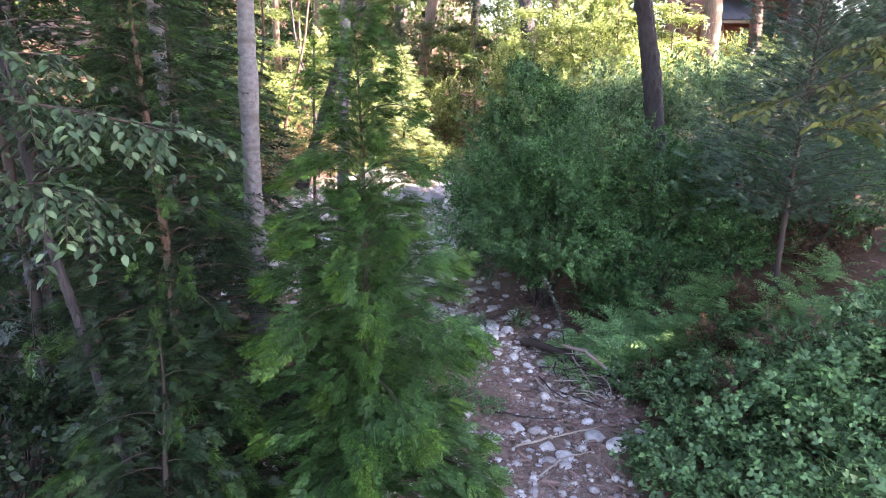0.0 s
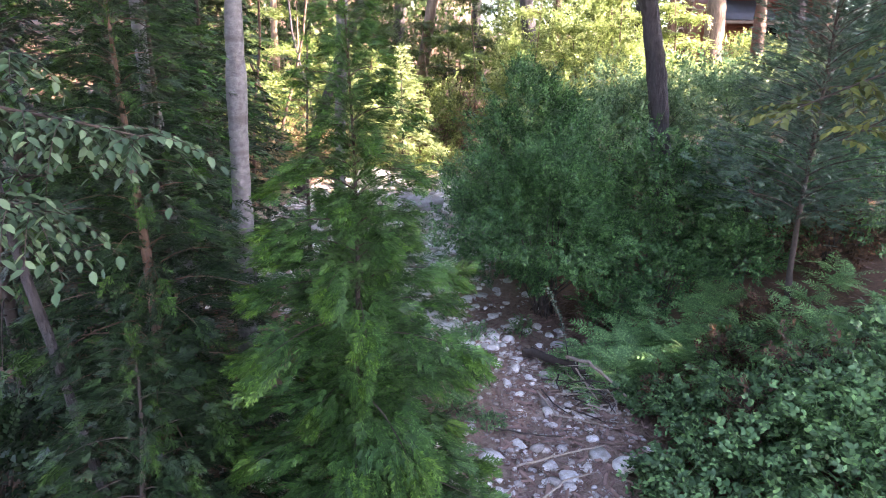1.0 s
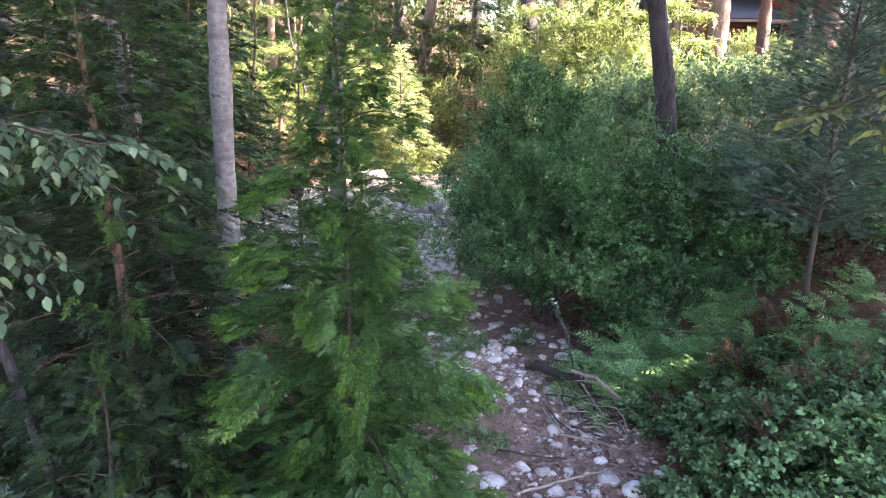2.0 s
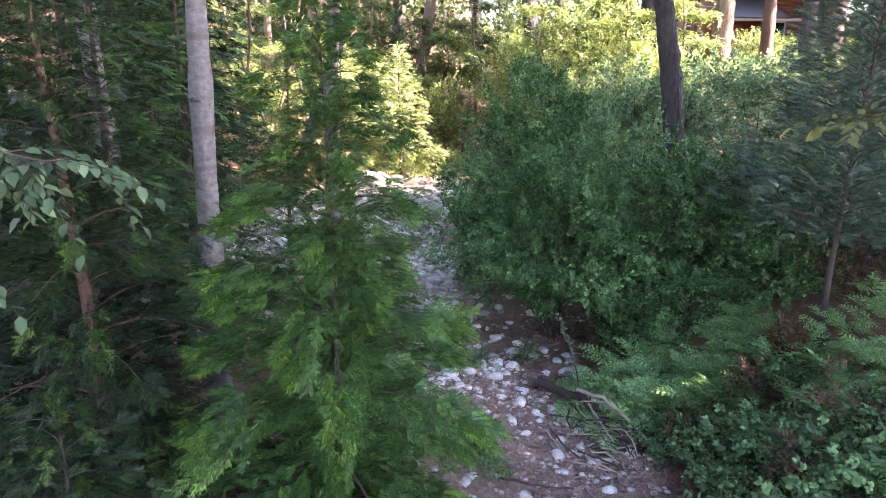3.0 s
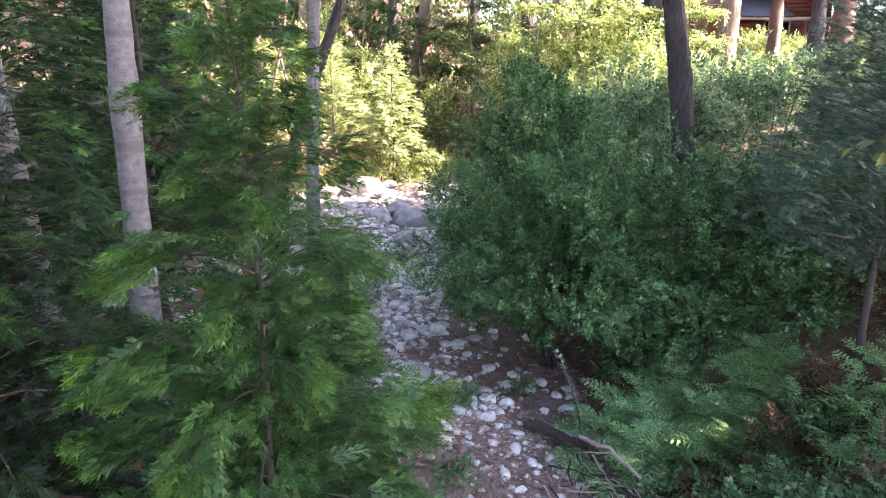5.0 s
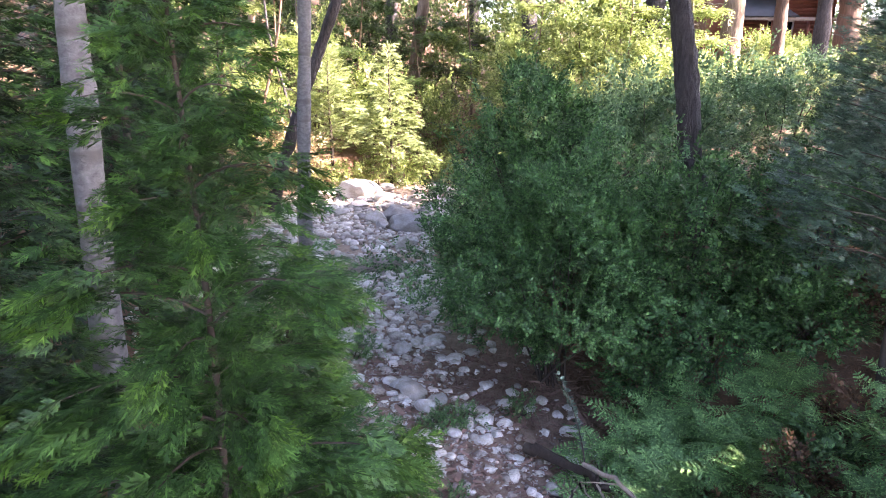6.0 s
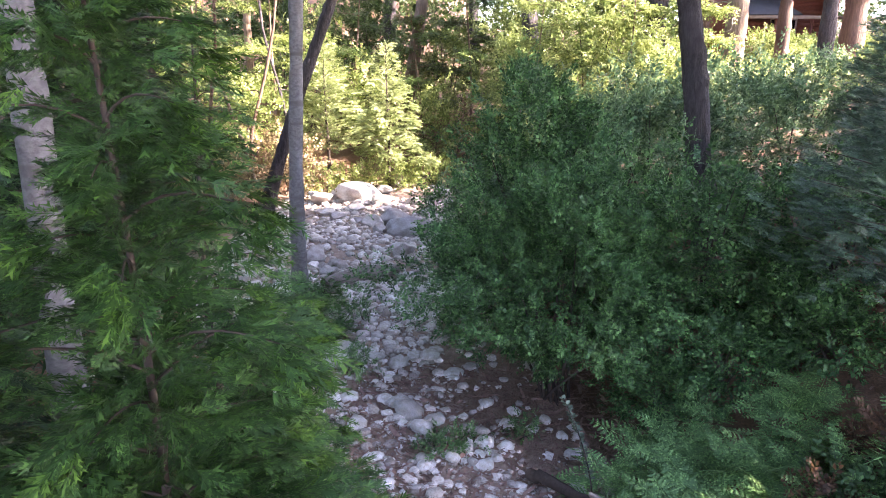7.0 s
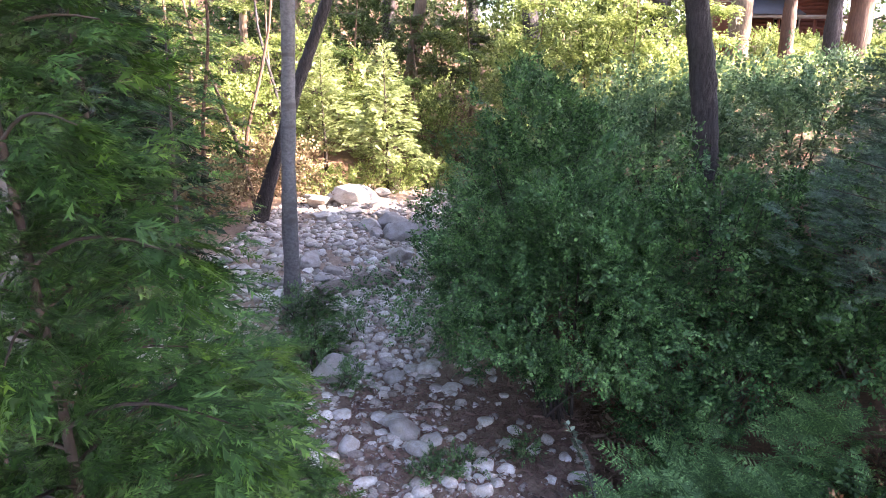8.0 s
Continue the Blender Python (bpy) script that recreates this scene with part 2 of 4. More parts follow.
def spray_template(rg, sides=8, subs=3, w=0.05):
    """A flat drooping cedar spray: an axis with side shoots of forked scales."""
    v, f = [], []
    drop = lambda y: -0.12 * y * y
    blade(v, f, (0, 0, 0), (0, 0.55, drop(0.55)), w * 0.5)
    blade(v, f, (0, 0.5, drop(0.5)), (0, 1, drop(1)), w)
    for i in range(sides):
        y = 0.06 + 0.84 * i / sides
        for side in (-1, 1):
            yy = y + rg.uniform(-0.03, 0.03) + 0.03 * side
            ln = (0.44 * (1 - 0.6 * yy)) * rg.uniform(0.6, 1.2)
            ang = rg.uniform(0.45, 0.8)
            d = np.array((side * math.sin(ang), math.cos(ang), rg.uniform(-0.25, 0.12)))
            root = np.array((0, yy, drop(yy)))
            for k in range(subs):
                q = 0.02 + 0.72 * k / subs
                chevron(v, f, root + ln * q * d, d, ln * (0.55 if subs > 2 else 0.65 if subs > 1 else 1.0) * rg.uniform(0.7, 1.2), rg.uniform(0.24, 0.42), rg.uniform(-0.2, 0.15))
    return np.array(v), np.array(f)


RG = np.random.default_rng(7)
LEAF = leaf_template()
ROUND_LEAF = leaf_template(0.75, 0.12)
SPRIGS = [sprig_template(RG, 11, 0.62, 0.33) for _ in range(3)]
BRUSH_SPRIGS = [sprig_template(RG, 8, 0.6, 0.30) for _ in range(3)]
TRIFOLIATE = [joined(leaf_template(0.72), [(0, 0, 0, a, 0.1, 0.55 * q) for a, q in ((1.1, 0.85), (-1.1, 0.85), (0, 1))] + [(0.12 * c, 0.45, -0.12, c * 0.6 + a, -0.2, 0.48 * q) for c, a, q in ((-1, 1.0, 0.8), (1, -0.9, 0.8), (1, 0.3, 1))]) for _ in range(2)]
SPRAYS = [spray_template(RG, 8, 3, 0.05) for _ in range(4)]
SPRAYS_FAR = [spray_template(RG, 5, 1, 0.16) for _ in range(4)]
SPRAYS_LIGHT = [spray_template(RG, 6, 2, 0.08) for _ in range(4)]
CLUMP = joined(kite_template(0.7), [(RG.normal(0, 0.28), RG.normal(0.3, 0.28), RG.normal(0, 0.2), RG.uniform(0, 6.3), RG.uniform(-0.8, 0.8), RG.uniform(0.22, 0.36)) for _ in range(14)])


CROWN_CLUMP = joined(kite_template(0.8), [(RG.normal(0, 0.28), RG.normal(0.3, 0.28), RG.normal(0, 0.2), RG.uniform(0, 6.3), RG.uniform(-0.8, 0.8), RG.uniform(0.3, 0.44)) for _ in range(9)])


def unit(v):
    return v / (np.linalg.norm(v, axis=-1, keepdims=True) + 1e-9)


# ---- the lie of the land ----
def smooth(a, b, x):
    k = np.clip((x - a) / (b - a), 0, 1)
    return k * k * (3 - 2 * k)


def bank_edge(y):
    return np.interp(y, (-30, 3, 4.6, 6.4, 7.5, 8.8, 10.5, 12.5, 16, 20, 24, 60), (1.6, 1.6, 1.75, 2.1, 1.9, 1.6, 1.0, 0.9, 0.9, 0.6, -0.5, -6))


def land(x, y):
    """Height of the ground, and how far it is creek bed."""
    x, y = np.asarray(x, float), np.asarray(y, float)
    d = x - bank_edge(y)
    z = np.where(d > 0, 0.62 * smooth(0, 2.0, d) + 0.27 * np.clip(d - 1.2, 0, 9) + 0.04 * np.clip(d - 10, 0, 400), 0)
    left = -5.5 - x
    z = z + np.where(left > 0, 0.22 * smooth(0, 2, left) * np.clip(left, 0, 12), 0)
    back = y - np.interp(x, (-8, -3, 1, 6), (15, 20, 23, 23))
    z = z + np.where(back > 0, 0.20 * smooth(0, 3, back) * np.clip(back, 0, 14) + 0.30 * np.clip(back - 22, 0, 120), 0) * np.where(d > 0, np.clip(1 - d / 14, 0.25, 1), 1)
    z = z + 0.05 * np.sin(1.7 * x + 0.6 * y) * np.cos(1.3 * y - 0.5 * x) - 0.045 * x * smooth(3, 1, np.abs(x))
    bed = (1 - smooth(-0.4, 0.35, d)) * smooth(-0.8, 0.5, x - np.interp(y, (0, 8, 10, 13), (-1.0, -1.3, -2.6, -4.8))) * (1 - smooth(-1, 2, back))
    return z, bed


def high(x, y):
    return float(land(x, y)[0])


def grid_axis(a, b, step, far, k):
    inner = np.arange(a, b + step / 2, step)
    grow = np.cumsum(step * 1.22 ** np.arange(1, k))
    out_lo, out_hi = a - grow, b + grow
    return np.concatenate([out_lo[out_lo > -far][::-1], inner, out_hi[out_hi < far]])


def build_ground():
    gx, gy = grid_axis(-7, 8, 0.10, 900, 60), grid_axis(-1, 24, 0.12, 900, 60)
    X, Y = np.meshgrid(gx, gy)
    Z, bed = land(X, Y)
    near = (np.abs(X) < 12) & (Y > -5) & (Y < 30)
    Z = Z + near * RG.normal(0, 0.012, Z.shape)
    g = Geo()
    nx, ny = len(gx), len(gy)
    i = np.arange(ny - 1)[:, None] * nx + np.arange(nx - 1)[None]
    g.add(np.stack([X, Y, Z], -1).reshape(-1, 3), np.stack([i, i + 1, i + nx + 1, i + nx], -1).reshape(-1, 4))
    me = g.mesh("ground", GROUND, True)
    at = me.attributes.new("bed", "FLOAT", "POINT")
    at.data.foreach_set("value", bed.astype(np.float32).ravel())
    tagged(new("ground", me), "brown needle-littered forest floor with a gravel creek bed", "ground", kind="structure")


build_ground()


# ---- trees ----
def curve_points(pts, k):
    """k points on a smooth line through pts."""
    pts = np.asarray(pts, float)
    s = np.concatenate([[0], np.cumsum(np.linalg.norm(np.diff(pts, axis=0), axis=1))])
    q = np.linspace(0, s[-1], k)
    return np.stack([np.interp(q, s, pts[:, i]) for i in range(3)], 1)


def cedar(at, height, reach, seed, label, foliage, bark=TWIG, sprays=1600, size=0.30, low=0.25, light=False, trunk_r=0.045, droop=0.35, power=0.85, lean=(0, 0), whorl=17, group="young cedars", loose=9.0, tips=None, wild=0.65, puff=0.09):
    rg = np.random.default_rng(seed)
    x0, y0 = at
    z0 = high(x0, y0) - 0.03
    tree = thing("cedar_tree", (x0, y0, z0), label, "tree", group)
    g = Geo()
    k = 14
    ts = np.linspace(0, 1, k)
    axis = np.stack([lean[0] * ts + 0.03 * np.sin(5 * ts + seed), lean[1] * ts + 0.03 * np.cos(4 * ts + seed), height * ts], 1)
    axis[0, :2] = 0
    g.tube(axis, trunk_r * (1.05 - ts) * (1 + 0.5 * np.exp(-ts * 18)) + 0.004, 10, 0.06, seed)
    part("trunk", g, bark, tree, smooth=True)
    crown = Geo()
    nb = max(18, int(height * whorl))
    pos, fwd, ups, siz, outer = [], [], [], [], []
    for b in range(nb):
        h = low + (1 - low) * (b + rg.uniform(0, 1)) / nb
        if h > 0.985:
            continue
        root = np.array([np.interp(h, ts, axis[:, i]) for i in range(3)])
        ln = reach * (max(1 - h, 0.0) / (1 - low)) ** power * rg.uniform(wild, 1.1) + 0.12
        az = b * 2.399 + rg.uniform(-0.4, 0.4)
        hor = np.array((math.cos(az), math.sin(az), 0))
        rise = 0.45 + 0.5 * h
        q = np.linspace(0, 1, 7)
        line = root + ln * (q[:, None] * hor) + np.stack([0 * q, 0 * q, ln * (rise * q * (1 - 0.35 * q) - droop * 1.6 * q * q + 0.15 * q ** 4)], 1)
        wood = Geo()
        wood.tube(line, 0.0065 * (ln + 0.2) * (1.05 - q) + 0.0012, 5, 0.0, b)
        part("branch", wood, bark, tree)
        m = max(5, int(sprays / nb * (0.35 + ln / reach) * (0.6 if h * height > loose else 1.0)))
        u = np.clip(rg.beta(2.0, 1.1, m), 0.12, 1)
        p = np.stack([np.interp(u, q, line[:, i]) for i in range(3)], 1)
        along = np.stack([np.interp(np.clip(u + 0.1, 0, 1), q, line[:, i]) - np.interp(np.clip(u - 0.1, 0, 1), q, line[:, i]) for i in range(3)], 1)
        along = unit(along)
        perp = np.array((-hor[1], hor[0], 0))
        sgn = rg.choice((-1, 1), m)
        mixp = rg.uniform(0.1, 1.2, m) * (1.1 - u)
        d = unit(along + perp * (sgn * mixp)[:, None] + np.stack([0 * u, 0 * u, rg.normal(0.04, 0.18, m)], 1))
        p = p + perp * (sgn * rg.uniform(0, 0.34, m) * ln * (1.05 - u) ** 0.7)[:, None] + np.stack([0 * u, 0 * u, rg.normal(-0.03, puff, m)], 1)
        pos.append(p), fwd.append(d), outer.append(u + rg.normal(0, 0.06, m))
        ups.append(unit(np.stack([rg.normal(0, 0.45, m), rg.normal(0, 0.45, m), np.ones(m)], 1)))
        siz.append(size * rg.uniform(0.6, 1.15, m) * (0.6 + 0.5 * (ln / reach)))
    # inner sprays close to the stem
    m = sprays // 6
    hh = low + (0.92 - low) * rg.uniform(0, 1, m) ** 1.25
    outer.append(np.zeros(m))
    az = rg.uniform(0, 6.28, m)
    rad = rg.uniform(0.02, 0.34, m) * reach * (1 - hh)
    pos.append(np.stack([np.interp(hh, ts, axis[:, i]) for i in range(3)], 1) + np.stack([rad * np.cos(az), rad * np.sin(az), 0 * az], 1))
    fwd.append(unit(np.stack([np.cos(az), np.sin(az), rg.uniform(-0.3, 0.9, m)], 1)))
    ups.append(unit(rg.normal(0, 1, (m, 3)))), siz.append(size * rg.uniform(0.6, 1.1, m) * (1.15 - 0.7 * hh))
    # the leader
    m = 14
    hh = rg.uniform(0.88, 1.0, m)
    outer.append(np.ones(m))
    pos.append(np.stack([np.interp(hh, ts, axis[:, i]) for i in range(3)], 1))
    fwd.append(unit(np.stack([rg.normal(0, 0.4, m), rg.normal(0, 0.4, m), np.ones(m)], 1)))
    ups.append(unit(rg.normal(0, 1, (m, 3)))), siz.append(np.full(m, size * 0.6))
    pos, fwd, ups, siz, outer = (np.concatenate(a) for a in (pos, fwd, ups, siz, outer))
    pick = rg.integers(0, 4, len(pos))
    young = outer > 0.90 if tips else outer > 9
    fresh = Geo()
    for i, tm in enumerate({False: SPRAYS, True: SPRAYS_LIGHT, "far": SPRAYS_FAR}[light]):
        for geo, s_ in ((crown, (pick == i) & ~young), (fresh, (pick == i) & young)):
            geo.scatter(tm, pos[s_], fwd[s_], ups[s_], siz[s_], rg.normal(0, 0.35, s_.sum()))
    part("crown", crown, foliage, tree)
    if tips:
        part("new_growth", fresh, tips, tree, "brighter green young sprays at the bough ends")
    return tree


def crown_cloud(geo, rg, centre, radii, count, size, tmpl=None, hollow=0.5, flat=0.6):
    """Leaf clumps in a lumpy ellipsoid, thicker towards its skin."""
    d = unit(rg.normal(0, 1, (count, 3)))
    lump = 1 + 0.22 * np.sin(d[:, 0] * 5 + centre[1]) + 0.2 * np.sin(d[:, 1] * 6 + centre[0]) + 0.18 * np.sin(d[:, 2] * 7 + centre[2])
    r = (hollow + (1 - hollow) * rg.uniform(0, 1, count) ** 0.6) * lump
    p = np.asarray(centre) + d * r[:, None] * np.asarray(radii)
    p[:, 2] = np.maximum(p[:, 2], centre[2] - radii[2] * rg.uniform(0.85, 1.0, count))
    f = unit(d + rg.normal(0, 0.5, (count, 3)) + np.array((0, 0, -0.15)))
    u = unit(np.array((0, 0, flat)) + rg.normal(0, 0.5, (count, 3)))
    geo.scatter(CROWN_CLUMP if tmpl is None else tmpl, p, f, u, size * rg.uniform(0.7, 1.3, count), rg.normal(0, 0.5, count))


def tall_tree(pts, radius, seed, label, bark, name="tree", crown_at=None, foliage=None, crown_r=(2.2, 2.2, 3.5), clumps=700, clump=0.55, top=15.0, limbs=(), group="tall forest trees", lump=0.05, limb_bark=None):
    """A tall trunk through pts; its crown begins above. limbs: (height, azimuth, length)."""
    rg = np.random.default_rng(seed)
    pts = [np.asarray(p, float) for p in pts]
    base = pts[0]
    up = pts[-1] - pts[-2]
    up = up / up[2]
    up = np.array((up[0] * 0.5, up[1] * 0.5, 1.0))
    pts.append(pts[-1] + up * (top - pts[-1][2]))
    tree = thing(name, base, label, "tree", group)
    line = curve_points(pts, 90) - base
    h = line[:, 2] / line[-1, 2]
    line[:, 0] += 0.02 * np.sin(h * 17 + seed)
    g = Geo()
    g.tube(line, radius * (1.06 - 0.75 * h) * (1 + 0.45 * np.exp(-h * 45)) * (1 + 0.05 * np.sin(h * 61 + seed) + 0.04 * rg.normal(0, 1, len(h))), 16, lump, seed)
    part("trunk", g, bark, tree, smooth=True)
    for z, az, ln in limbs:
        root = np.array([np.interp(z, line[:, 2], line[:, i]) for i in range(3)])
        q = np.linspace(0, 1, 9)
        w = np.cumsum(rg.normal(0, 0.05 * ln, (9, 3)), 0) * q[:, None]
        lm = Geo()
        path = root + np.stack([q * ln * math.cos(az), q * ln * math.sin(az), ln * (0.25 * q - 0.35 * q * q)], 1) + w
        lm.tube(path, 0.018 * ln * (1.1 - q) + 0.003, 6, 0.05, seed)
        for j in range(5):
            a = path[3 + j]
            e = a + np.array((rg.normal(0, 0.3), rg.normal(0, 0.3), rg.uniform(-0.4, 0.2))) * ln * 0.5
            lm.tube(np.stack([a, (a + e) / 2 + rg.normal(0, 0.04, 3), e]), (0.006 * ln, 0.004 * ln, 0.002), 5)
        part("limb", lm, limb_bark or bark, tree)
    if foliage:
        c = Geo()
        cz = crown_at if crown_at else top - crown_r[2]
        cx = np.array([np.interp(cz - base[2], line[:, 2], line[:, i]) for i in range(2)])
        crown_cloud(c, rg, (cx[0], cx[1], cz - base[2]), crown_r, clumps, clump)
        part("crown", c, foliage, tree)
    return tree


def shrub(at, radii, seed, label, foliage, sprigs=2500, size=0.17, centre_z=None, stems=10, tmpls=None, name="shrub", group="creek shrubs", hollow=0.45, bark=TWIG, cut=-0.75, skirt=0.05, tuck=0.0):
    rg = np.random.default_rng(seed)
    z0 = high(*at) - 0.02
    bush = thing(name, (*at, z0), label, "shrub", group)
    cz = radii[2] * 0.85 if centre_z is None else centre_z
    for i in range(stems):
        wood = Geo()
        d = unit(rg.normal(0, 1, 3) + np.array((0, 0, 0.8)))
        e = np.array((0, 0, cz)) + d * np.asarray(radii) * rg.uniform(0.6, 0.95)
        s = np.array((rg.normal(0, 0.08), rg.normal(0, 0.08), 0.0))
        m = (s + e) / 2 * np.array((0.7, 0.7, 1.15))
        q = np.linspace(0, 1, 7)[:, None]
        wood.tube((1 - q) ** 2 * s + 2 * q * (1 - q) * m + q * q * e, np.linspace(0.018, 0.004, 7) * (0.5 + 0.5 * radii[2]), 5, 0.05, i)
        part("stem", wood, bark, bush)
    d = unit(rg.normal(0, 1, (sprigs, 3)))
    d[:, 2] = np.where(d[:, 2] < cut, -d[:, 2], d[:, 2])
    lump = 1 + 0.16 * np.sin(d[:, 0] * 6 + seed) + 0.16 * np.sin(d[:, 1] * 7 + 2 * seed) + 0.15 * np.sin(d[:, 2] * 8 + seed) + 0.14 * np.sin(d[:, 0] * 13 + d[:, 2] * 11) + 0.12 * np.abs(rg.normal(0, 1, sprigs)) * (rg.uniform(0, 1, sprigs) > 0.85)
    r = (hollow + (1 - hollow) * rg.uniform(0, 1, sprigs) ** 0.55) * lump
    p = np.array((0, 0, cz)) + d * r[:, None] * np.asarray(radii)
    p[:, :2] *= (1 - tuck * np.clip(-d[:, 2], 0, 1))[:, None]
    k = 2.6 / min(0.42, max(radii) * 0.4)
    tuft = np.sin(k * p[:, 0] + seed) * np.sin(k * 0.9 * p[:, 1] + 2 * seed) + np.sin(k * 1.1 * p[:, 2] + 0.5 * k * p[:, 0]) * 0.8
    p = p + d * (0.07 * tuft)[:, None] * np.asarray(radii)
    keep = (tuft + rg.normal(0, 0.5, sprigs) > -0.75) & (p[:, 2] > skirt + 0.25 * skirt * np.sin(9 * p[:, 0]))
    d, p = d[keep], p[keep]
    n = len(p)
    f = unit(d * 0.8 + rg.normal(0, 0.55, (n, 3)) + np.array((0, 0, 0.1)))
    u = unit(np.array((0, 0, 1.0)) + 0.4 * d + rg.normal(0, 0.4, (n, 3)))
    c = Geo()
    tm = tmpls or SPRIGS
    pick = rg.integers(0, len(tm), n)
    sz = size * rg.uniform(0.6, 1.25, n)
    for i, t_ in enumerate(tm):
        s_ = pick == i
        c.scatter(t_, p[s_], f[s_], u[s_], sz[s_], rg.normal(0, 0.5, s_.sum()))
    part("foliage", c, foliage, bush)
    return bush


# young cedars beside the creek
cedar((-0.46, 4.25), 3.75, 1.08, 11, "dense young cedar with bright green drooping sprays beside the creek", CEDAR, sprays=8200, size=0.185, low=0.05, trunk_r=0.018, whorl=19, power=0.95, droop=0.34, loose=2.45, tips=CEDAR_TIP, wild=0.42, puff=0.05)
cedar((-1.98, 4.55), 3.9, 1.05, 12, "slender shaded cedar with a red-brown stem and thin drooping boughs", CEDAR_SHADED, RED_BARK, sprays=3000, size=0.21, low=0.08, trunk_r=0.055, whorl=22, light=True, power=0.9, tips=CEDAR_SHADED_TIP)
cedar((-1.72, 3.75), 1.75, 0.75, 41, "small dark cedar in the shade of taller ones", CEDAR_SHADED, sprays=1300, size=0.18, low=0.05, trunk_r=0.02, whorl=20, light=True, power=0.9, tips=CEDAR_SHADED_TIP)
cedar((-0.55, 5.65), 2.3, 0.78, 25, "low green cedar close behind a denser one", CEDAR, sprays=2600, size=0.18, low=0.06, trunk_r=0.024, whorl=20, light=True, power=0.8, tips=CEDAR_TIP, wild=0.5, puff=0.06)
cedar((-2.1, 5.15), 5.0, 0.6, 23, "thin cedar before a grey trunk", CEDAR_SHADED, sprays=1300, size=0.21, low=0.15, tips=CEDAR_SHADED_TIP, trunk_r=0.03, whorl=14, light=True)
cedar((-3.3, 4.9), 6.0, 1.45, 13, "dark cedar standing in deep shade", CEDAR_SHADED, sprays=2200, size=0.26, low=0.10, tips=CEDAR_SHADED_TIP, trunk_r=0.05, light=True)
cedar((-3.45, 7.2), 7.0, 1.5, 14, "tall dark cedar behind grey trunks", CEDAR, sprays=2400, size=0.29, low=0.16, trunk_r=0.06, light="far")
cedar((-1.35, 6.9), 3.6, 0.8, 21, "slim green cedar behind a denser one", CEDAR, sprays=520, size=0.22, low=0.12, tips=CEDAR_TIP, trunk_r=0.03, light=True)
cedar((-4.9, 7.6), 7.0, 1.8, 15, "dark cedar in the shade of the bank", CEDAR_SHADED, sprays=1500, size=0.38, low=0.10, trunk_r=0.08, light="far")
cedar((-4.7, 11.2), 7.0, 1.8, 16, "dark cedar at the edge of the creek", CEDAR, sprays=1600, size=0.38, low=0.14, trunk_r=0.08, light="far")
cedar((-3.5, 9.6), 6.5, 1.15, 24, "shaded green cedar behind the near thicket", CEDAR_SHADED, sprays=1500, size=0.32, low=0.12, trunk_r=0.06, light="far")
cedar((-6.8, 14.2), 8.0, 2.2, 22, "broad shaded cedar on the bank", CEDAR_SHADED, sprays=1200, size=0.55, low=0.08, trunk_r=0.1, light="far")
cedar((-5.6, 13.2), 8.0, 1.9, 26, "shaded cedar at the foot of the bank", CEDAR_SHADED, sprays=1700, size=0.40, low=0.08, trunk_r=0.09, light="far")
cedar((-7.6, 10.4), 8.0, 2.0, 27, "dark cedar on the shaded bank", CEDAR_SHADED, sprays=1500, size=0.42, low=0.08, trunk_r=0.09, light="far")
cedar((-6.4, 17.0), 9.0, 2.0, 28, "tall cedar on the bank with sunlit edges", CEDAR, sprays=1500, size=0.45, low=0.12, trunk_r=0.10, light="far")
cedar((-1.50, 11.0), 0.45, 0.36, 29, "cedar seedling at the foot of a grey trunk", CEDAR, sprays=420, size=0.14, low=0.05, trunk_r=0.012, light=True, tips=CEDAR_TIP)
cedar((-1.30, 10.0), 0.5, 0.40, 30, "cedar seedling beside a grey boulder", CEDAR, sprays=460, size=0.14, low=0.05, trunk_r=0.012, light=True, tips=CEDAR_TIP)
cedar((3.98, 7.3), 4.6, 1.2, 17, "blue-green young cedar with a bare lower trunk", CEDAR_BLUE, TWIG, sprays=6600, size=0.15, low=0.20, trunk_r=0.026, whorl=24, light=True, droop=0.14, puff=0.15, tips=CEDAR_BLUE_TIP)
cedar((6.9, 11.3), 4.2, 1.05, 42, "blue-green cedar half hidden by bank brush", CEDAR_BLUE, sprays=3000, size=0.22, low=0.05, trunk_r=0.05, whorl=20, light=True, droop=0.14, puff=0.15, tips=CEDAR_BLUE_TIP)
cedar((5.5, 10.0), 3.0, 1.2, 18, "blue-green cedar among bank shrubs", CEDAR_BLUE, sprays=3400, size=0.20, low=0.06, trunk_r=0.06, whorl=20, light=True, droop=0.14, puff=0.15, tips=CEDAR_BLUE_TIP)
cedar((-1.68, 20.8), 4.0, 1.05, 19, "small sunlit fir above the far boulders", FIR_SUNLIT, sprays=1400, size=0.32, low=0.20, light="far", trunk_r=0.05, droop=0.3, whorl=11, power=0.9)
cedar((-3.6, 21.7), 3.6, 1.2, 20, "small sunlit fir beside the far bank", FIR_SUNLIT, sprays=1200, size=0.36, low=0.18, light="far", trunk_r=0.05, droop=0.2)

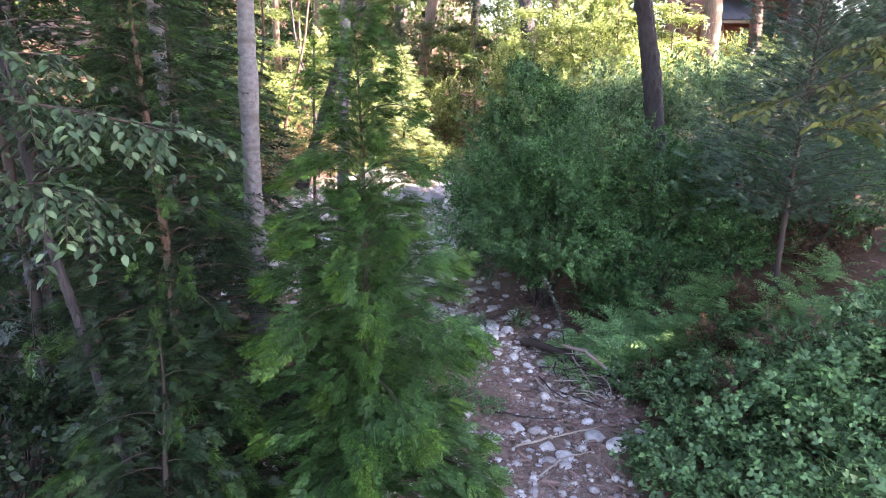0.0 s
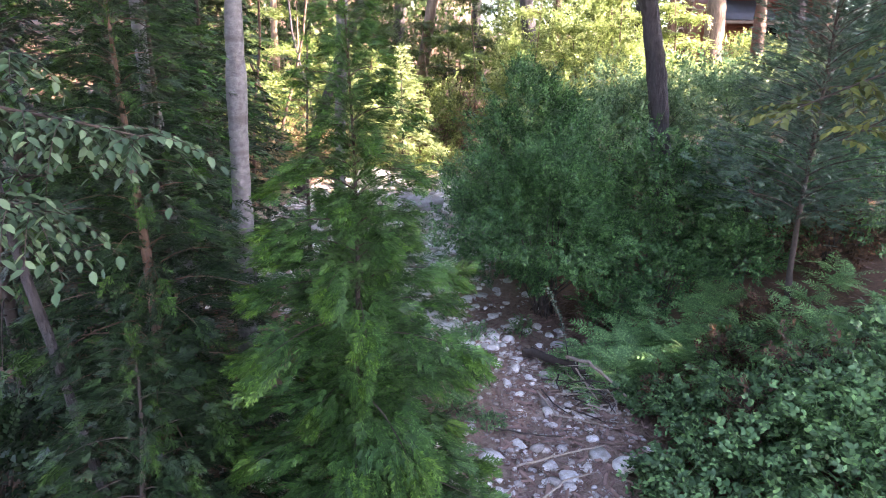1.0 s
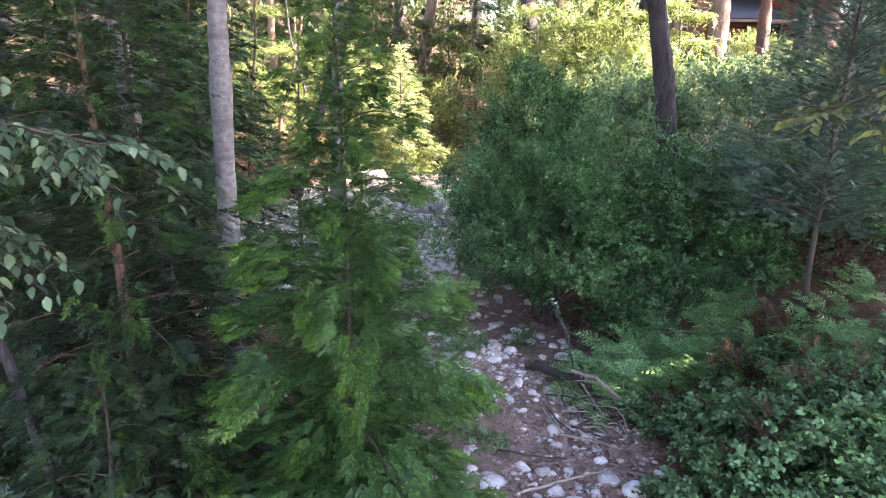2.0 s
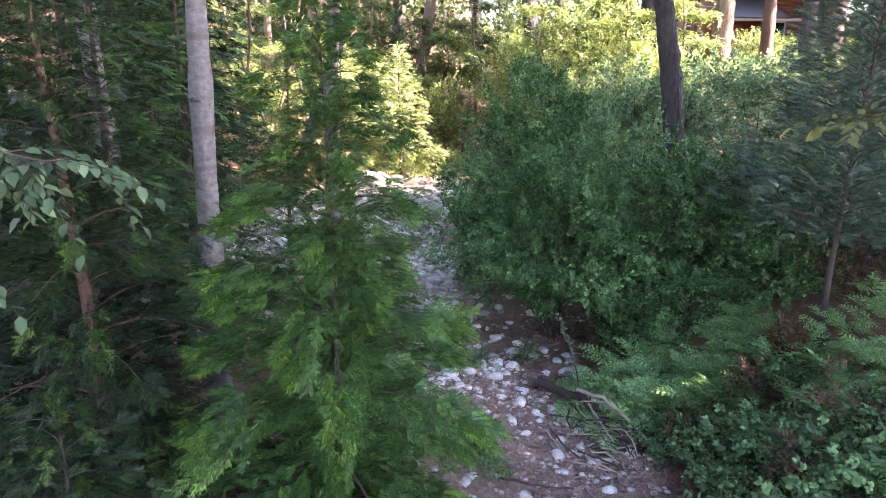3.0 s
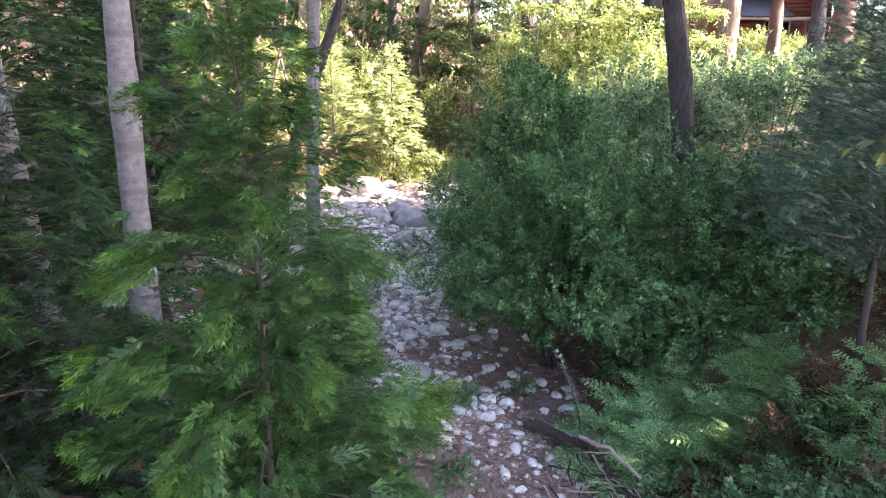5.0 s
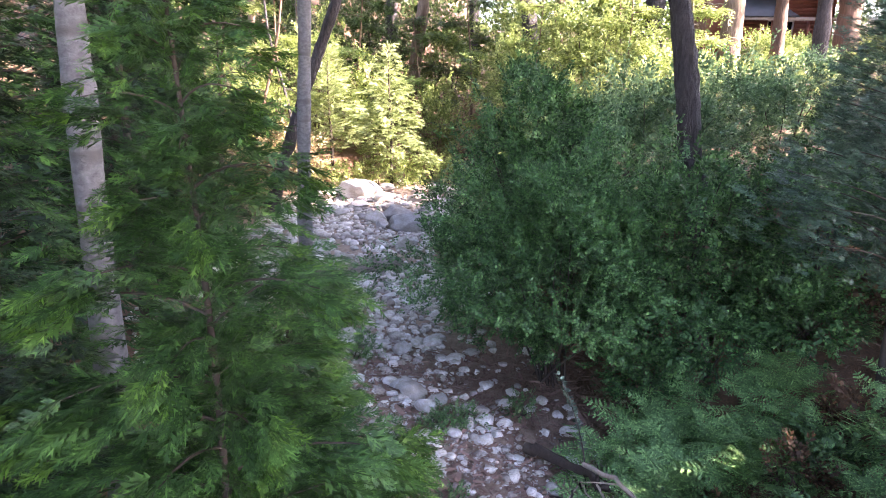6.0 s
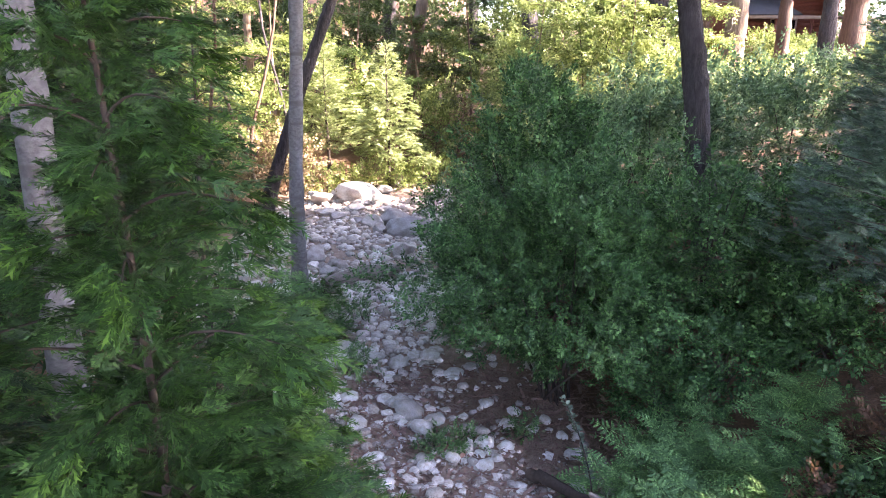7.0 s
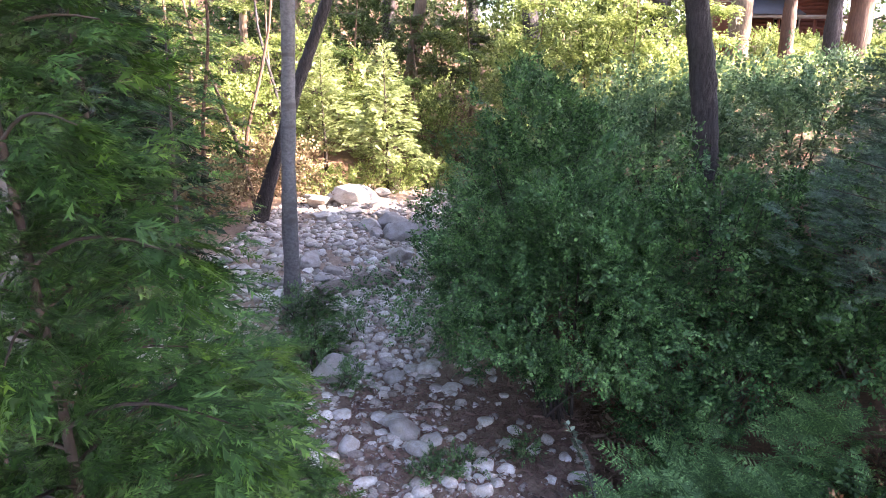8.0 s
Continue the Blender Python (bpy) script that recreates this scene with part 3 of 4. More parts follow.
# tall trunks
tall_tree([(-1.74, 5.75, high(-1.74, 5.75)), (-1.70, 5.75, 2.07), (-1.61, 5.75, 3.8)], 0.092, 31, "slim grey alder trunk with dark rings", ALDER_BARK, "alder_tree", 10.5, CANOPY, (2.2, 2.2, 2.4), 420, top=13)
tall_tree([(-2.05, 5.6, high(-2.05, 5.6)), (-2.24, 5.6, 2.1), (-2.31, 5.6, 3.3)], 0.075, 32, "thin leaning grey alder trunk behind cedar boughs", ALDER_BARK, "alder_tree", 10, CANOPY, (2.0, 2.0, 2.2), 300, top=12)
tall_tree([(-2.0, 3.9, high(-2.0, 3.9)), (-2.26, 3.9, 1.68), (-2.42, 3.9, 2.4)], 0.032, 33, "thin leaning grey sapling trunk", DARK_BARK, "alder_tree", 8, CANOPY, (1.5, 1.5, 1.5), 150, top=9)
tall_tree([(-1.97, 11.57, high(-1.97, 11.57)), (-1.92, 11.57, 1.5), (-1.83, 11.57, 4.2)], 0.105, 34, "straight grey alder trunk rising from the rocks", ALDER_BARK, "alder_tree", 11, CANOPY, (2.2, 2.2, 2.6), 420, top=14)
tall_tree([(-4.15, 17, high(-4.15, 17)), (-3.13, 17, 3.05), (-2.39, 17, 4.75)], 0.15, 35, "dark leaning alder trunk at the far bank", DARK_BARK, "alder_tree", 11, CANOPY, (2.2, 2.2, 2.4), 300, top=12)
tall_tree([(3.85, 11.25, high(3.85, 11.25)), (3.58, 11.25, 2.17), (3.35, 11.25, 3.48), (3.14, 11.25, 4.46)], 0.165, 36, "dark furrowed trunk leaning over the brush", DARK_BARK, "pine_tree", 9.5, CANOPY, (2.6, 2.6, 3.2), 800, top=15, lump=0.10)
tall_tree([(-1.75, 26, high(-1.75, 26)), (-1.49, 26, 2.79), (-0.95, 26, 5.95)], 0.24, 37, "brown leaning trunk in the sunlit woods", PALE_BARK, "pine_tree", 13, CANOPY, (2.6, 2.6, 3), 300, top=17)
tall_tree([(3.1, 24, high(3.1, 24)), (2.93, 24, 2.07), (2.39, 24, 5.76)], 0.27, 38, "dark trunk with a sunlit edge", DARK_BARK, "pine_tree", 13, CANOPY, (2.6, 2.6, 3), 300, top=17)
for i, (x, y, r, bark, words) in enumerate(((6.95, 25.5, 0.34, DARK_BARK, "grey-brown trunk on the far slope"), (7.85, 25, 0.17, RED_BARK, "slim red-brown cedar trunk on the slope"),
        (8.40, 25.3, 0.22, RED_BARK, "red-brown cedar trunk on the slope"), (9.2, 24.6, 0.34, PALE_BARK, "thick pale sunlit cedar trunk on the slope"), (10.0, 26.5, 0.18, RED_BARK, "slim red-brown trunk before the cabin"),
        (11.4, 26, 0.22, RED_BARK, "red-brown trunk before the cabin"), (12.1, 24.5, 0.24, DARK_BARK, "dark trunk on the upper slope"), (13.2, 25, 0.36, RED_BARK, "thick dark red trunk on the upper slope"),
        (-9.4, 25, 0.38, RED_BARK, "thick red-brown trunk in the far woods"), (-6.5, 24, 0.13, PALE_BARK, "thin pale trunk at the woods' edge"), (-5.2, 25.5, 0.2, PALE_BARK, "pale sunlit trunk at the woods' edge"),
        (-9.7, 18, 0.15, RED_BARK, "red-brown trunk on the far bank"), (-12.3, 18, 0.36, DARK_BARK, "thick grey trunk on the far bank"), (0.9, 33, 0.25, DARK_BARK, "dark trunk deep in the woods"),
        (-3.0, 34, 0.3, DARK_BARK, "dark trunk deep in the woods"), (5.0, 35, 0.28, RED_BARK, "red-brown trunk deep in the woods"), (-7.5, 33, 0.3, DARK_BARK, "dark trunk deep in the woods"))):
    z = high(x, y)
    tall_tree([(x, y, z - 0.05), (x - 0.05, y, z + 3), (x + 0.1 * math.sin(i * 2.3), y, z + 6)], r, 40 + i, words, bark, "conifer_tree", z + 12, CANOPY, (2.4, 2.4, 3.2), 260, 0.7, top=z + 16, limb_bark=DEAD, limbs=((1.5, 3.5, 1.0), (2.0, 4.2, 1.2), (2.5, 3.0, 1.3), (2.9, 5.0, 1.1), (1.2, 5.2, 0.9)) if i in (2, 3) else ())
tall_tree([(10.7, 17.0, high(10.7, 17.0)), (10.7, 17.0, 5.0), (10.8, 17.0, 8.0)], 0.2, 75, "dark conifer with bare drooping limbs", DARK_BARK, "conifer_tree", top=12, limbs=((2.9, 3.2, 3.4), (2.5, 3.5, 2.8), (3.3, 3.0, 3.2), (2.2, 3.9, 2.2)))

# trees added out of view so that their crowns shade the creek
for i, (x, y, mid, half) in enumerate(((12.6, -1.0, 9.5, 6), (12.4, 2.6, 9.5, 6), (12.8, 6.0, 9.5, 6), (12.6, 9.4, 9.5, 6), (12.8, 10.8, 10, 5.5), (17.6, -2.0, 13.5, 6), (17.4, 1.6, 13.5, 6), (17.8, 5.0, 13.5, 6), (17.6, 8.6, 13.5, 6), (17.8, 10.0, 13, 5.5),
        (-5.0, 1.6, 11, 5), (-5.9, 5.2, 11, 5), (-6.6, 9.0, 11, 5), (-9.5, 3.0, 11, 5), (-10.0, 8.0, 11, 5), (-4.2, -2.2, 11, 5), (-10.0, 13.5, 11, 5), (-1.0, -6.0, 11, 5), (-2.6, 2.0, 10, 4), (12.6, -4.6, 11, 6), (17.6, -5.6, 13.5, 6), (12.8, 13.2, 10.5, 5), (17.8, 12.6, 13, 5), (12.6, -8.2, 11, 6), (17.6, -9.2, 13.5, 6), (15.0, -12.5, 12, 6))):
    z = high(x, y)
    tall_tree([(x, y, z - 0.05), (x, y, z + 3), (x + 0.1, y, z + 5)], 0.2, 80 + i, "tall unseen conifer added to shade the creek", RED_BARK, "conifer_tree", z + mid, CANOPY, (2.4, 2.2, half), 820, 1.05, top=z + mid + half * 0.8)

# trees added towards the sun to shade the cabin
for i, (x, y) in enumerate(((24.5, 34.8), (24.5, 37.6), (27.5, 36.2), (22.0, 32.4))):
    z = high(x, y)
    tall_tree([(x, y, z - 0.05), (x, y, z + 3), (x + 0.1, y, z + 5)], 0.25, 125 + i, "tall conifer added to shade the cabin", RED_BARK, "conifer_tree", z + 6.5, CANOPY, (2.2, 2.0, 5.5), 620, 1.0, top=z + 12)

# thin-crowned trees added towards the sun to dapple the far bank
for i, (x, y, mid) in enumerate(((20.5, 23.0, 14), (17.5, 26.0, 13), (23.0, 27.0, 15))):
    z = high(x, y)
    tall_tree([(x, y, z - 0.05), (x, y, z + 3), (x + 0.1, y, z + 5)], 0.2, 110 + i, "tall thin-crowned conifer added to dapple the far bank", RED_BARK, "conifer_tree", z + mid, CANOPY, (2.2, 2.0, 5), 110, 0.95, top=z + mid + 4)


def layered_tree(at, height, reach, seed, words, foliage, tiers=7, leaves=120, size=0.34):
    """A slim broadleaf understorey tree with flat tiers of leaves."""
    rg = np.random.default_rng(seed)
    z0 = high(*at) - 0.03
    tree = thing("sapling_tree", (*at, z0), words, "tree", "understorey trees")
    q = np.linspace(0, 1, 14)
    axis = np.stack([0.25 * np.sin(2.2 * q + seed), 0.2 * np.cos(2.0 * q + seed) - 0.2 * math.cos(seed), height * q], 1)
    axis[:, 0] -= axis[0, 0]
    g = Geo()
    g.tube(axis, 0.05 * (1.08 - q) + 0.006, 9, 0.06, seed)
    part("trunk", g, PALE_BARK, tree, smooth=True)
    crown = Geo()
    for i in range(tiers):
        h = 0.28 + 0.70 * (i + rg.uniform(0, 0.6)) / tiers
        root = np.array([np.interp(h, q, axis[:, j]) for j in range(3)])
        az = i * 2.4 + rg.uniform(-0.5, 0.5)
        ln = reach * rg.uniform(0.7, 1.1) * (1.15 - 0.6 * h)
        u = np.linspace(0, 1, 6)
        line = root + np.stack([u * ln * math.cos(az), u * ln * math.sin(az), 0.25 * ln * u - 0.2 * ln * u * u], 1)
        w = Geo()
        w.tube(line, 0.016 * (1.1 - u) + 0.003, 5)
        part("limb", w, PALE_BARK, tree)
        m = leaves
        v = rg.beta(2, 1.2, m)
        p = np.stack([np.interp(v, u, line[:, j]) for j in range(3)], 1) + rg.normal(0, 1, (m, 3)) * (0.24 * ln, 0.24 * ln, 0.06)
        f = unit(rg.normal(0, 1, (m, 3)) * (1, 1, 0.25) + np.array((0, 0, -0.15)))
        for j, tm in enumerate(BRUSH_SPRIGS):
            crown.scatter(tm, p[j::3], f[j::3], unit(np.array((0, 0, 1.0)) + rg.normal(0, 0.25, (len(p[j::3]), 3))), size * rg.uniform(0.6, 1.2, len(p[j::3])))
    part("crown", crown, foliage, tree)
    return tree


# Leaf colour itself sets sunlit trees apart from half-shaded ones.
for i, (x, y, h, r, leaf) in enumerate(((2.3, 22.3, 4.6, 1.5, SUNLIT_TONE), (4.9, 21.5, 4.2, 1.5, SUNLIT_TONE), (0.7, 25.2, 5.5, 1.6, CANOPY), (5.7, 24.2, 5.2, 1.7, SUNLIT_TONE), (-4.9, 21.6, 6.0, 1.6, SUNLIT_TONE), (-6.4, 19.2, 6.0, 1.5, CANOPY),
        (-3.3, 24.2, 6.0, 1.7, CANOPY), (-7.9, 16.6, 6.0, 1.6, CANOPY), (6.6, 20.8, 3.6, 1.4, SUNLIT_TONE), (-0.9, 25.0, 4.6, 1.4, CANOPY))):
    layered_tree((x, y), h, r, 150 + i, "slim broadleaf tree with flat sunlit tiers of leaves" if leaf is SUNLIT_TONE else "slim broadleaf tree in the half shade of the woods", leaf)
for i, (x, y, dx, top) in enumerate(((-4.6, 18.2, -1.3, 7.0), (-5.3, 19.4, 0.9, 8.0), (-4.2, 20.4, -0.8, 7.5), (-6.0, 17.8, -0.3, 8.0), (-5.0, 16.0, 0.35, 6.5))):
    z = high(x, y)
    tall_tree([(x, y, z - 0.05), (x + dx * 0.25, y, z + 1.6), (x + dx, y + 0.2, z + 4.2)], 0.05, 170 + i, "thin bare sapling stem at the woods' edge", (PALE_BARK, RED_BARK, DARK_BARK)[i % 3], "sapling_tree", top=z + top, group="bare saplings", limbs=((1.6, 1.0 + i, 0.7), (2.6, 3.6 - i, 0.8)))

# shrubs
shrub((1.45, 8.95), (1.42, 1.1, 1.1), 51, "large rounded dense green shrub overhanging the creek", SHRUB, 17000, 0.118, 1.18, 16, skirt=0.62, tuck=0.8)
shrub((1.35, 10.9), (1.15, 1.0, 1.65), 52, "tall loose green shrub behind a rounded one", SHRUB, 5600, 0.17, 1.5, 14)
shrub((2.35, 8.25), (0.45, 0.4, 0.35), 65, "low dark green shrub behind the ferns", SHRUB, 900, 0.12)
shrub((2.95, 8.2), (0.5, 0.4, 0.40), 66, "low dark green shrub behind the ferns", SHRUB, 1000, 0.12)
shrub((3.55, 8.45), (0.45, 0.4, 0.35), 67, "low dark green shrub behind the ferns", SHRUB, 800, 0.12)
shrub((3.0, 9.2), (1.05, 0.9, 1.0), 53, "dark green shrub under the leaning trunk", SHRUB, 3000, 0.16)
shrub((4.3, 9.0), (1.1, 0.9, 0.8), 54, "dark green shrub on the shaded bank", SHRUB, 2600, 0.16)
shrub((3.3, 12.6), (1.7, 1.2, 1.2), 55, "pale green bush on the bank", SHRUB_PALE, 3000, 0.20)
shrub((5.6, 12.9), (1.7, 1.2, 1.0), 56, "pale green bush on the bank", SHRUB_PALE, 2600, 0.20)
shrub((5.5, 8.3), (1.0, 0.9, 0.6), 57, "dark green shrub on the shaded bank", SHRUB, 1800, 0.16)
shrub((2.3, 13.6), (1.3, 1.0, 1.0), 58, "pale green bush with bare twigs on the bank", SHRUB_PALE, 1800, 0.2)
shrub((7.4, 11.6), (1.5, 1.2, 0.9), 59, "dark green shrub on the shaded bank", SHRUB, 1600, 0.2)

# sunlit brush along the far bank and up the slope, sun brightness in its colour
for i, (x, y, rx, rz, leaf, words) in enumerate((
        (1.1, 15.0, 0.9, 1.1, SHRUB_PALE, "pale green bush beside the creek"), (1.9, 17.5, 1.3, 0.8, SUNLIT_TONE, "sunlit yellow-green bush beyond the creek"), (4.0, 16.0, 1.5, 1.2, SHRUB_PALE, "pale green bush on the slope"),
        (6.2, 16.0, 1.5, 1.0, SHRUB_PALE, "pale green bush on the slope"), (3.4, 19.2, 1.6, 1.15, SUNLIT_TONE, "sunlit yellow-green bush beyond the creek"), (5.6, 19.2, 1.5, 1.2, SUNLIT_TONE, "sunlit pale bush on the slope"),
        (7.8, 18.8, 1.6, 0.6, SUNLIT_TONE, "sunlit grassy bush on the slope"), (10.2, 19.0, 1.6, 0.5, SUNLIT_TONE, "sunlit grassy bush on the slope"), (2.1, 22.6, 1.4, 1.9, SUNLIT_TONE, "sunlit yellow-green bush beyond the creek"),
        (4.2, 22.0, 1.7, 2.2, SUNLIT_TONE, "tall sunlit yellow-green bush"), (6.3, 22.6, 1.4, 1.3, SUNLIT_TONE, "sunlit bush under cedar trunks"), (8.6, 22.4, 1.5, 0.6, SUNLIT_TONE, "sunlit low bush under cedar trunks"),
        (11.0, 22.5, 1.6, 0.45, SHRUB_PALE, "sunlit low bush on the slope"), (0.3, 23.8, 1.0, 0.9, DRY, "dry brown brush above the creek bend"), (-0.6, 23.4, 1.2, 1.3, SUNLIT_TONE, "sunlit green brush above the boulders"),
        (-2.6, 23.6, 1.4, 1.5, SUNLIT_TONE, "sunlit green brush above the boulders"), (-4.3, 19.6, 1.1, 0.9, DRY, "dry brown brush beside the boulders"), (-5.6, 20.5, 1.4, 1.5, SUNLIT_TONE, "sunlit bush at the woods' edge"),
        (-5.0, 16.5, 1.0, 0.8, DRY, "dry brown brush on the bank"), (-7.6, 18.5, 1.5, 1.3, SUNLIT_TONE, "sunlit bush at the woods' edge"), (-4.4, 23.5, 1.5, 2.0, SUNLIT_TONE, "sunlit tall bush at the woods' edge"),
        (-8.5, 22.5, 1.7, 1.8, SUNLIT_TONE, "sunlit tall bush at the woods' edge"), (2.4, 25.5, 1.7, 2.4, SUNLIT_TONE, "tall sunlit bush in the woods"), (-0.2, 27.0, 1.8, 2.4, SUNLIT_TONE, "tall sunlit bush in the woods"),
        (5.4, 26.5, 1.8, 2.6, SUNLIT_TONE, "tall sunlit bush in the woods"), (-3.0, 27.5, 1.9, 2.6, CANOPY, "tall green bush in the woods"), (-6.6, 27.5, 2.0, 2.6, CANOPY, "tall green bush in the woods"))):
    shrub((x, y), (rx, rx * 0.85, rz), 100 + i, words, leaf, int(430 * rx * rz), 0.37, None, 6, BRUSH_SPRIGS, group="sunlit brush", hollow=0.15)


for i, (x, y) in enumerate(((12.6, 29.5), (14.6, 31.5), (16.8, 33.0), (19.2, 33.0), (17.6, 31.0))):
    shrub((x, y), (1.5, 1.2, max(0.5, (4.75 - high(x, y)) / 1.8)), 140 + i, "sunlit brush growing before the cabin", SUNLIT_TONE, 700, 0.4, None, 5, BRUSH_SPRIGS, group="sunlit brush", hollow=0.15)

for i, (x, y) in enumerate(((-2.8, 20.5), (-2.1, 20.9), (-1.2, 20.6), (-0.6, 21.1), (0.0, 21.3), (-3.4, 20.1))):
    shrub((x, y), (0.65, 0.5, 0.5), 180 + i, "sunlit yellow-green grassy plants behind pale boulders", SUNLIT_TONE, 260, 0.24, 0.3, 4, BRUSH_SPRIGS, group="sunlit brush", hollow=0.15)


# far woods
def far_woods():
    rg = np.random.default_rng(5)
    n = 30000
    x = rg.uniform(-55, 70, n)
    y = 28 + 50 * rg.uniform(0, 1, n) ** 1.2
    keep = ~((np.abs(x - 17.5) < 7.5) & (y < 46)) & (np.abs(x) < y * 0.95)
    x, y = x[keep], y[keep]
    z = land(x, y)[0] + 0.3 + 17 * rg.uniform(0, 1, len(x)) ** 1.05
    thin = np.sin(0.9 * x + 0.3 * y) + np.sin(0.5 * z + 1.1 * x) + rg.normal(0, 0.7, len(x)) > -0.7
    p = np.stack([x, y, z], 1)[thin]
    m = len(p)
    g = Geo()
    g.scatter(CLUMP, p, unit(rg.normal(0, 1, (m, 3))), unit(np.array((0, 0, 0.8)) + rg.normal(0, 0.5, (m, 3))), rg.uniform(0.7, 1.3, m))
    tagged(new("far_woods", g.mesh("far_woods", FAR_SHADED_LEAF)), "dense green foliage of the woods behind the creek", "foliage", kind="stuff")


far_woods()


# ---- bank plants ----
def frond_geo(rg):
    v, f = [], []
    bend, sway = rg.uniform(0.35, 0.75), rg.uniform(-0.16, 0.16)
    arch = lambda y: 0.30 * y - bend * y * y
    for i in range(8):
        a, b = i / 8, (i + 1) / 8
        blade(v, f, (0, a, arch(a)), (0, b + 0.02, arch(b)), 0.018)
    for i in range(10):
        y = 0.16 + 0.82 * i / 10
        ln = 0.26 * math.sin(min(1.0, (1.04 - y) * 1.25) * 1.57) + 0.02
        for side in (-1, 1):
            ang = rg.uniform(1.05, 1.25)
            d = np.array((side * math.sin(ang), math.cos(ang), -0.18 + rg.uniform(-0.08, 0.08)))
            root = np.array((0, y, arch(y)))
            blade(v, f, root, root + d * ln, 0.02)
            for k in range(5):
                q = 0.14 + 0.84 * k / 5
                p = root + d * ln * q
                for sd in (-1, 1):
                    a2 = math.atan2(d[0], d[1]) + sd * 1.05
                    l2 = ln * 0.21 * (1.15 - 0.8 * q)
                    blade(v, f, p, p + l2 * np.array((math.sin(a2), math.cos(a2), -0.1)), 0.030)
    v = np.array(v)
    v[:, 0] += sway * v[:, 1] ** 2
    g = Geo()
    g.add(v, f)
    return g


FRONDS = [frond_geo(np.random.default_rng(60 + i)).mesh("frond", FERN) for i in range(7)]


def fern(x, y, seed, fronds=6, size=0.75, words="green bracken fern on the creek bank"):
    rg = np.random.default_rng(seed)
    plant = thing("fern", (x, y, high(x, y) - 0.01), words, "fern", "bracken ferns")
    for i in range(fronds):
        ob = new("frond", FRONDS[int(rg.integers(0, 7))])
        ob.parent = plant
        az = i * 360 / fronds + rg.uniform(-40, 40)
        ob.matrix_basis = pose(0, 0, rg.uniform(0.0, 0.16), rg.uniform(-4, 46), rg.uniform(-25, 25), az) @ Matrix.Scale(size * rg.uniform(0.75, 1.15), 4)
    return plant


# These two shrubs take the darkened cedar green, so their shade is painted in.
shrub((-3.05, 4.2), (0.55, 0.5, 0.55), 61, "leafy shrub in deep shade under cedars", CEDAR_SHADED, 700, 0.2)
shrub((-3.9, 5.6), (0.7, 0.6, 0.6), 62, "leafy shrub in deep shade under cedars", CEDAR_SHADED, 700, 0.2)
shrub((4.75, 8.0), (0.5, 0.4, 0.35), 63, "dry brown brush on the needle-covered bank", DRY_DARK, 300, 0.2)
shrub((3.7, 8.0), (0.4, 0.4, 0.35), 64, "low green shrub on the needle-covered bank", SHRUB, 500, 0.16)
for i, (x, y, r, h) in enumerate(((0.42, 7.85, 0.26, 0.10), (0.18, 7.75, 0.18, 0.08), (-0.75, 9.25, 0.22, 0.2), (-1.3, 9.6, 0.3, 0.3), (0.35, 6.6, 0.2, 0.08), (0.25, 6.1, 0.25, 0.10), (0.55, 5.9, 0.14, 0.07), (-0.95, 10.6, 0.25, 0.2), (-1.75, 10.9, 0.35, 0.3), (1.05, 8.15, 0.14, 0.16))):
    shrub((x, y), (r, r, h), 320 + i, "low weedy green plant among creek pebbles", BRAMBLE, int(160 * r / 0.2), 0.09, h * 0.8, 4, group="creek weeds", hollow=0.15)
RB = np.random.default_rng(21)
for i in range(88):
    x, y = (RB.uniform(1.6, 3.4), RB.uniform(6.65, 7.9)) if i % 5 < 3 else (RB.uniform(2.75, 4.7), RB.uniform(5.6, 7.9))
    fern(x, y, 600 + i, 8, RB.uniform(0.34, 0.54))

for i, (x, y, r, h) in enumerate(((2.95, 6.45, 0.3, 0.22), (3.5, 6.9, 0.3, 0.2), (3.15, 5.2, 0.35, 0.5), (2.55, 4.9, 0.25, 0.4), (3.6, 4.4, 0.35, 0.75), (2.35, 6.1, 0.2, 0.2))):
    shrub((x, y), (r, r, h), 340 + i, "dry reddish-brown brush among brambles", DRY_DARK, 90, 0.16, h * 0.8, 5, group="dry brush", hollow=0.2)

for i, (x, y, r, h, leaf) in enumerate(((2.5, 5.2, 0.5, 0.34, BRAMBLE), (2.35, 4.55, 0.55, 0.55, BRAMBLE), (2.95, 4.35, 0.65, 0.75, BRAMBLE), (3.5, 4.5, 0.7, 0.65, BRAMBLE), (3.05, 5.0, 0.6, 0.45, BRAMBLE), (2.45, 5.85, 0.45, 0.30, BRAMBLE),
        (2.9, 5.55, 0.5, 0.35, BRAMBLE), (2.2, 4.0, 0.5, 0.5, BRAMBLE), (3.6, 5.1, 0.6, 0.45, BRAMBLE), (4.2, 4.6, 0.7, 0.7, BRAMBLE), (2.75, 3.7, 0.6, 0.6, BRAMBLE), (4.3, 5.6, 0.6, 0.4, BRAMBLE), (2.15, 6.35, 0.35, 0.25, BRAMBLE),
        (3.35, 6.7, 0.4, 0.22, BRAMBLE), (2.0, 5.0, 0.35, 0.22, BRAMBLE), (5.1, 6.2, 0.6, 0.3, BRAMBLE), (3.4, 8.4, 0.5, 0.35, BRAMBLE))):
    h *= 0.62
    shrub((x, y), (r, r * 0.9, h), 300 + i, "tangled bramble with broad green leaves on the bank", leaf, int(1300 * r * (r + h) / 0.5), 0.092, h * 0.75, 5, TRIFOLIATE, "bramble_bush", "brambles", 0.3)


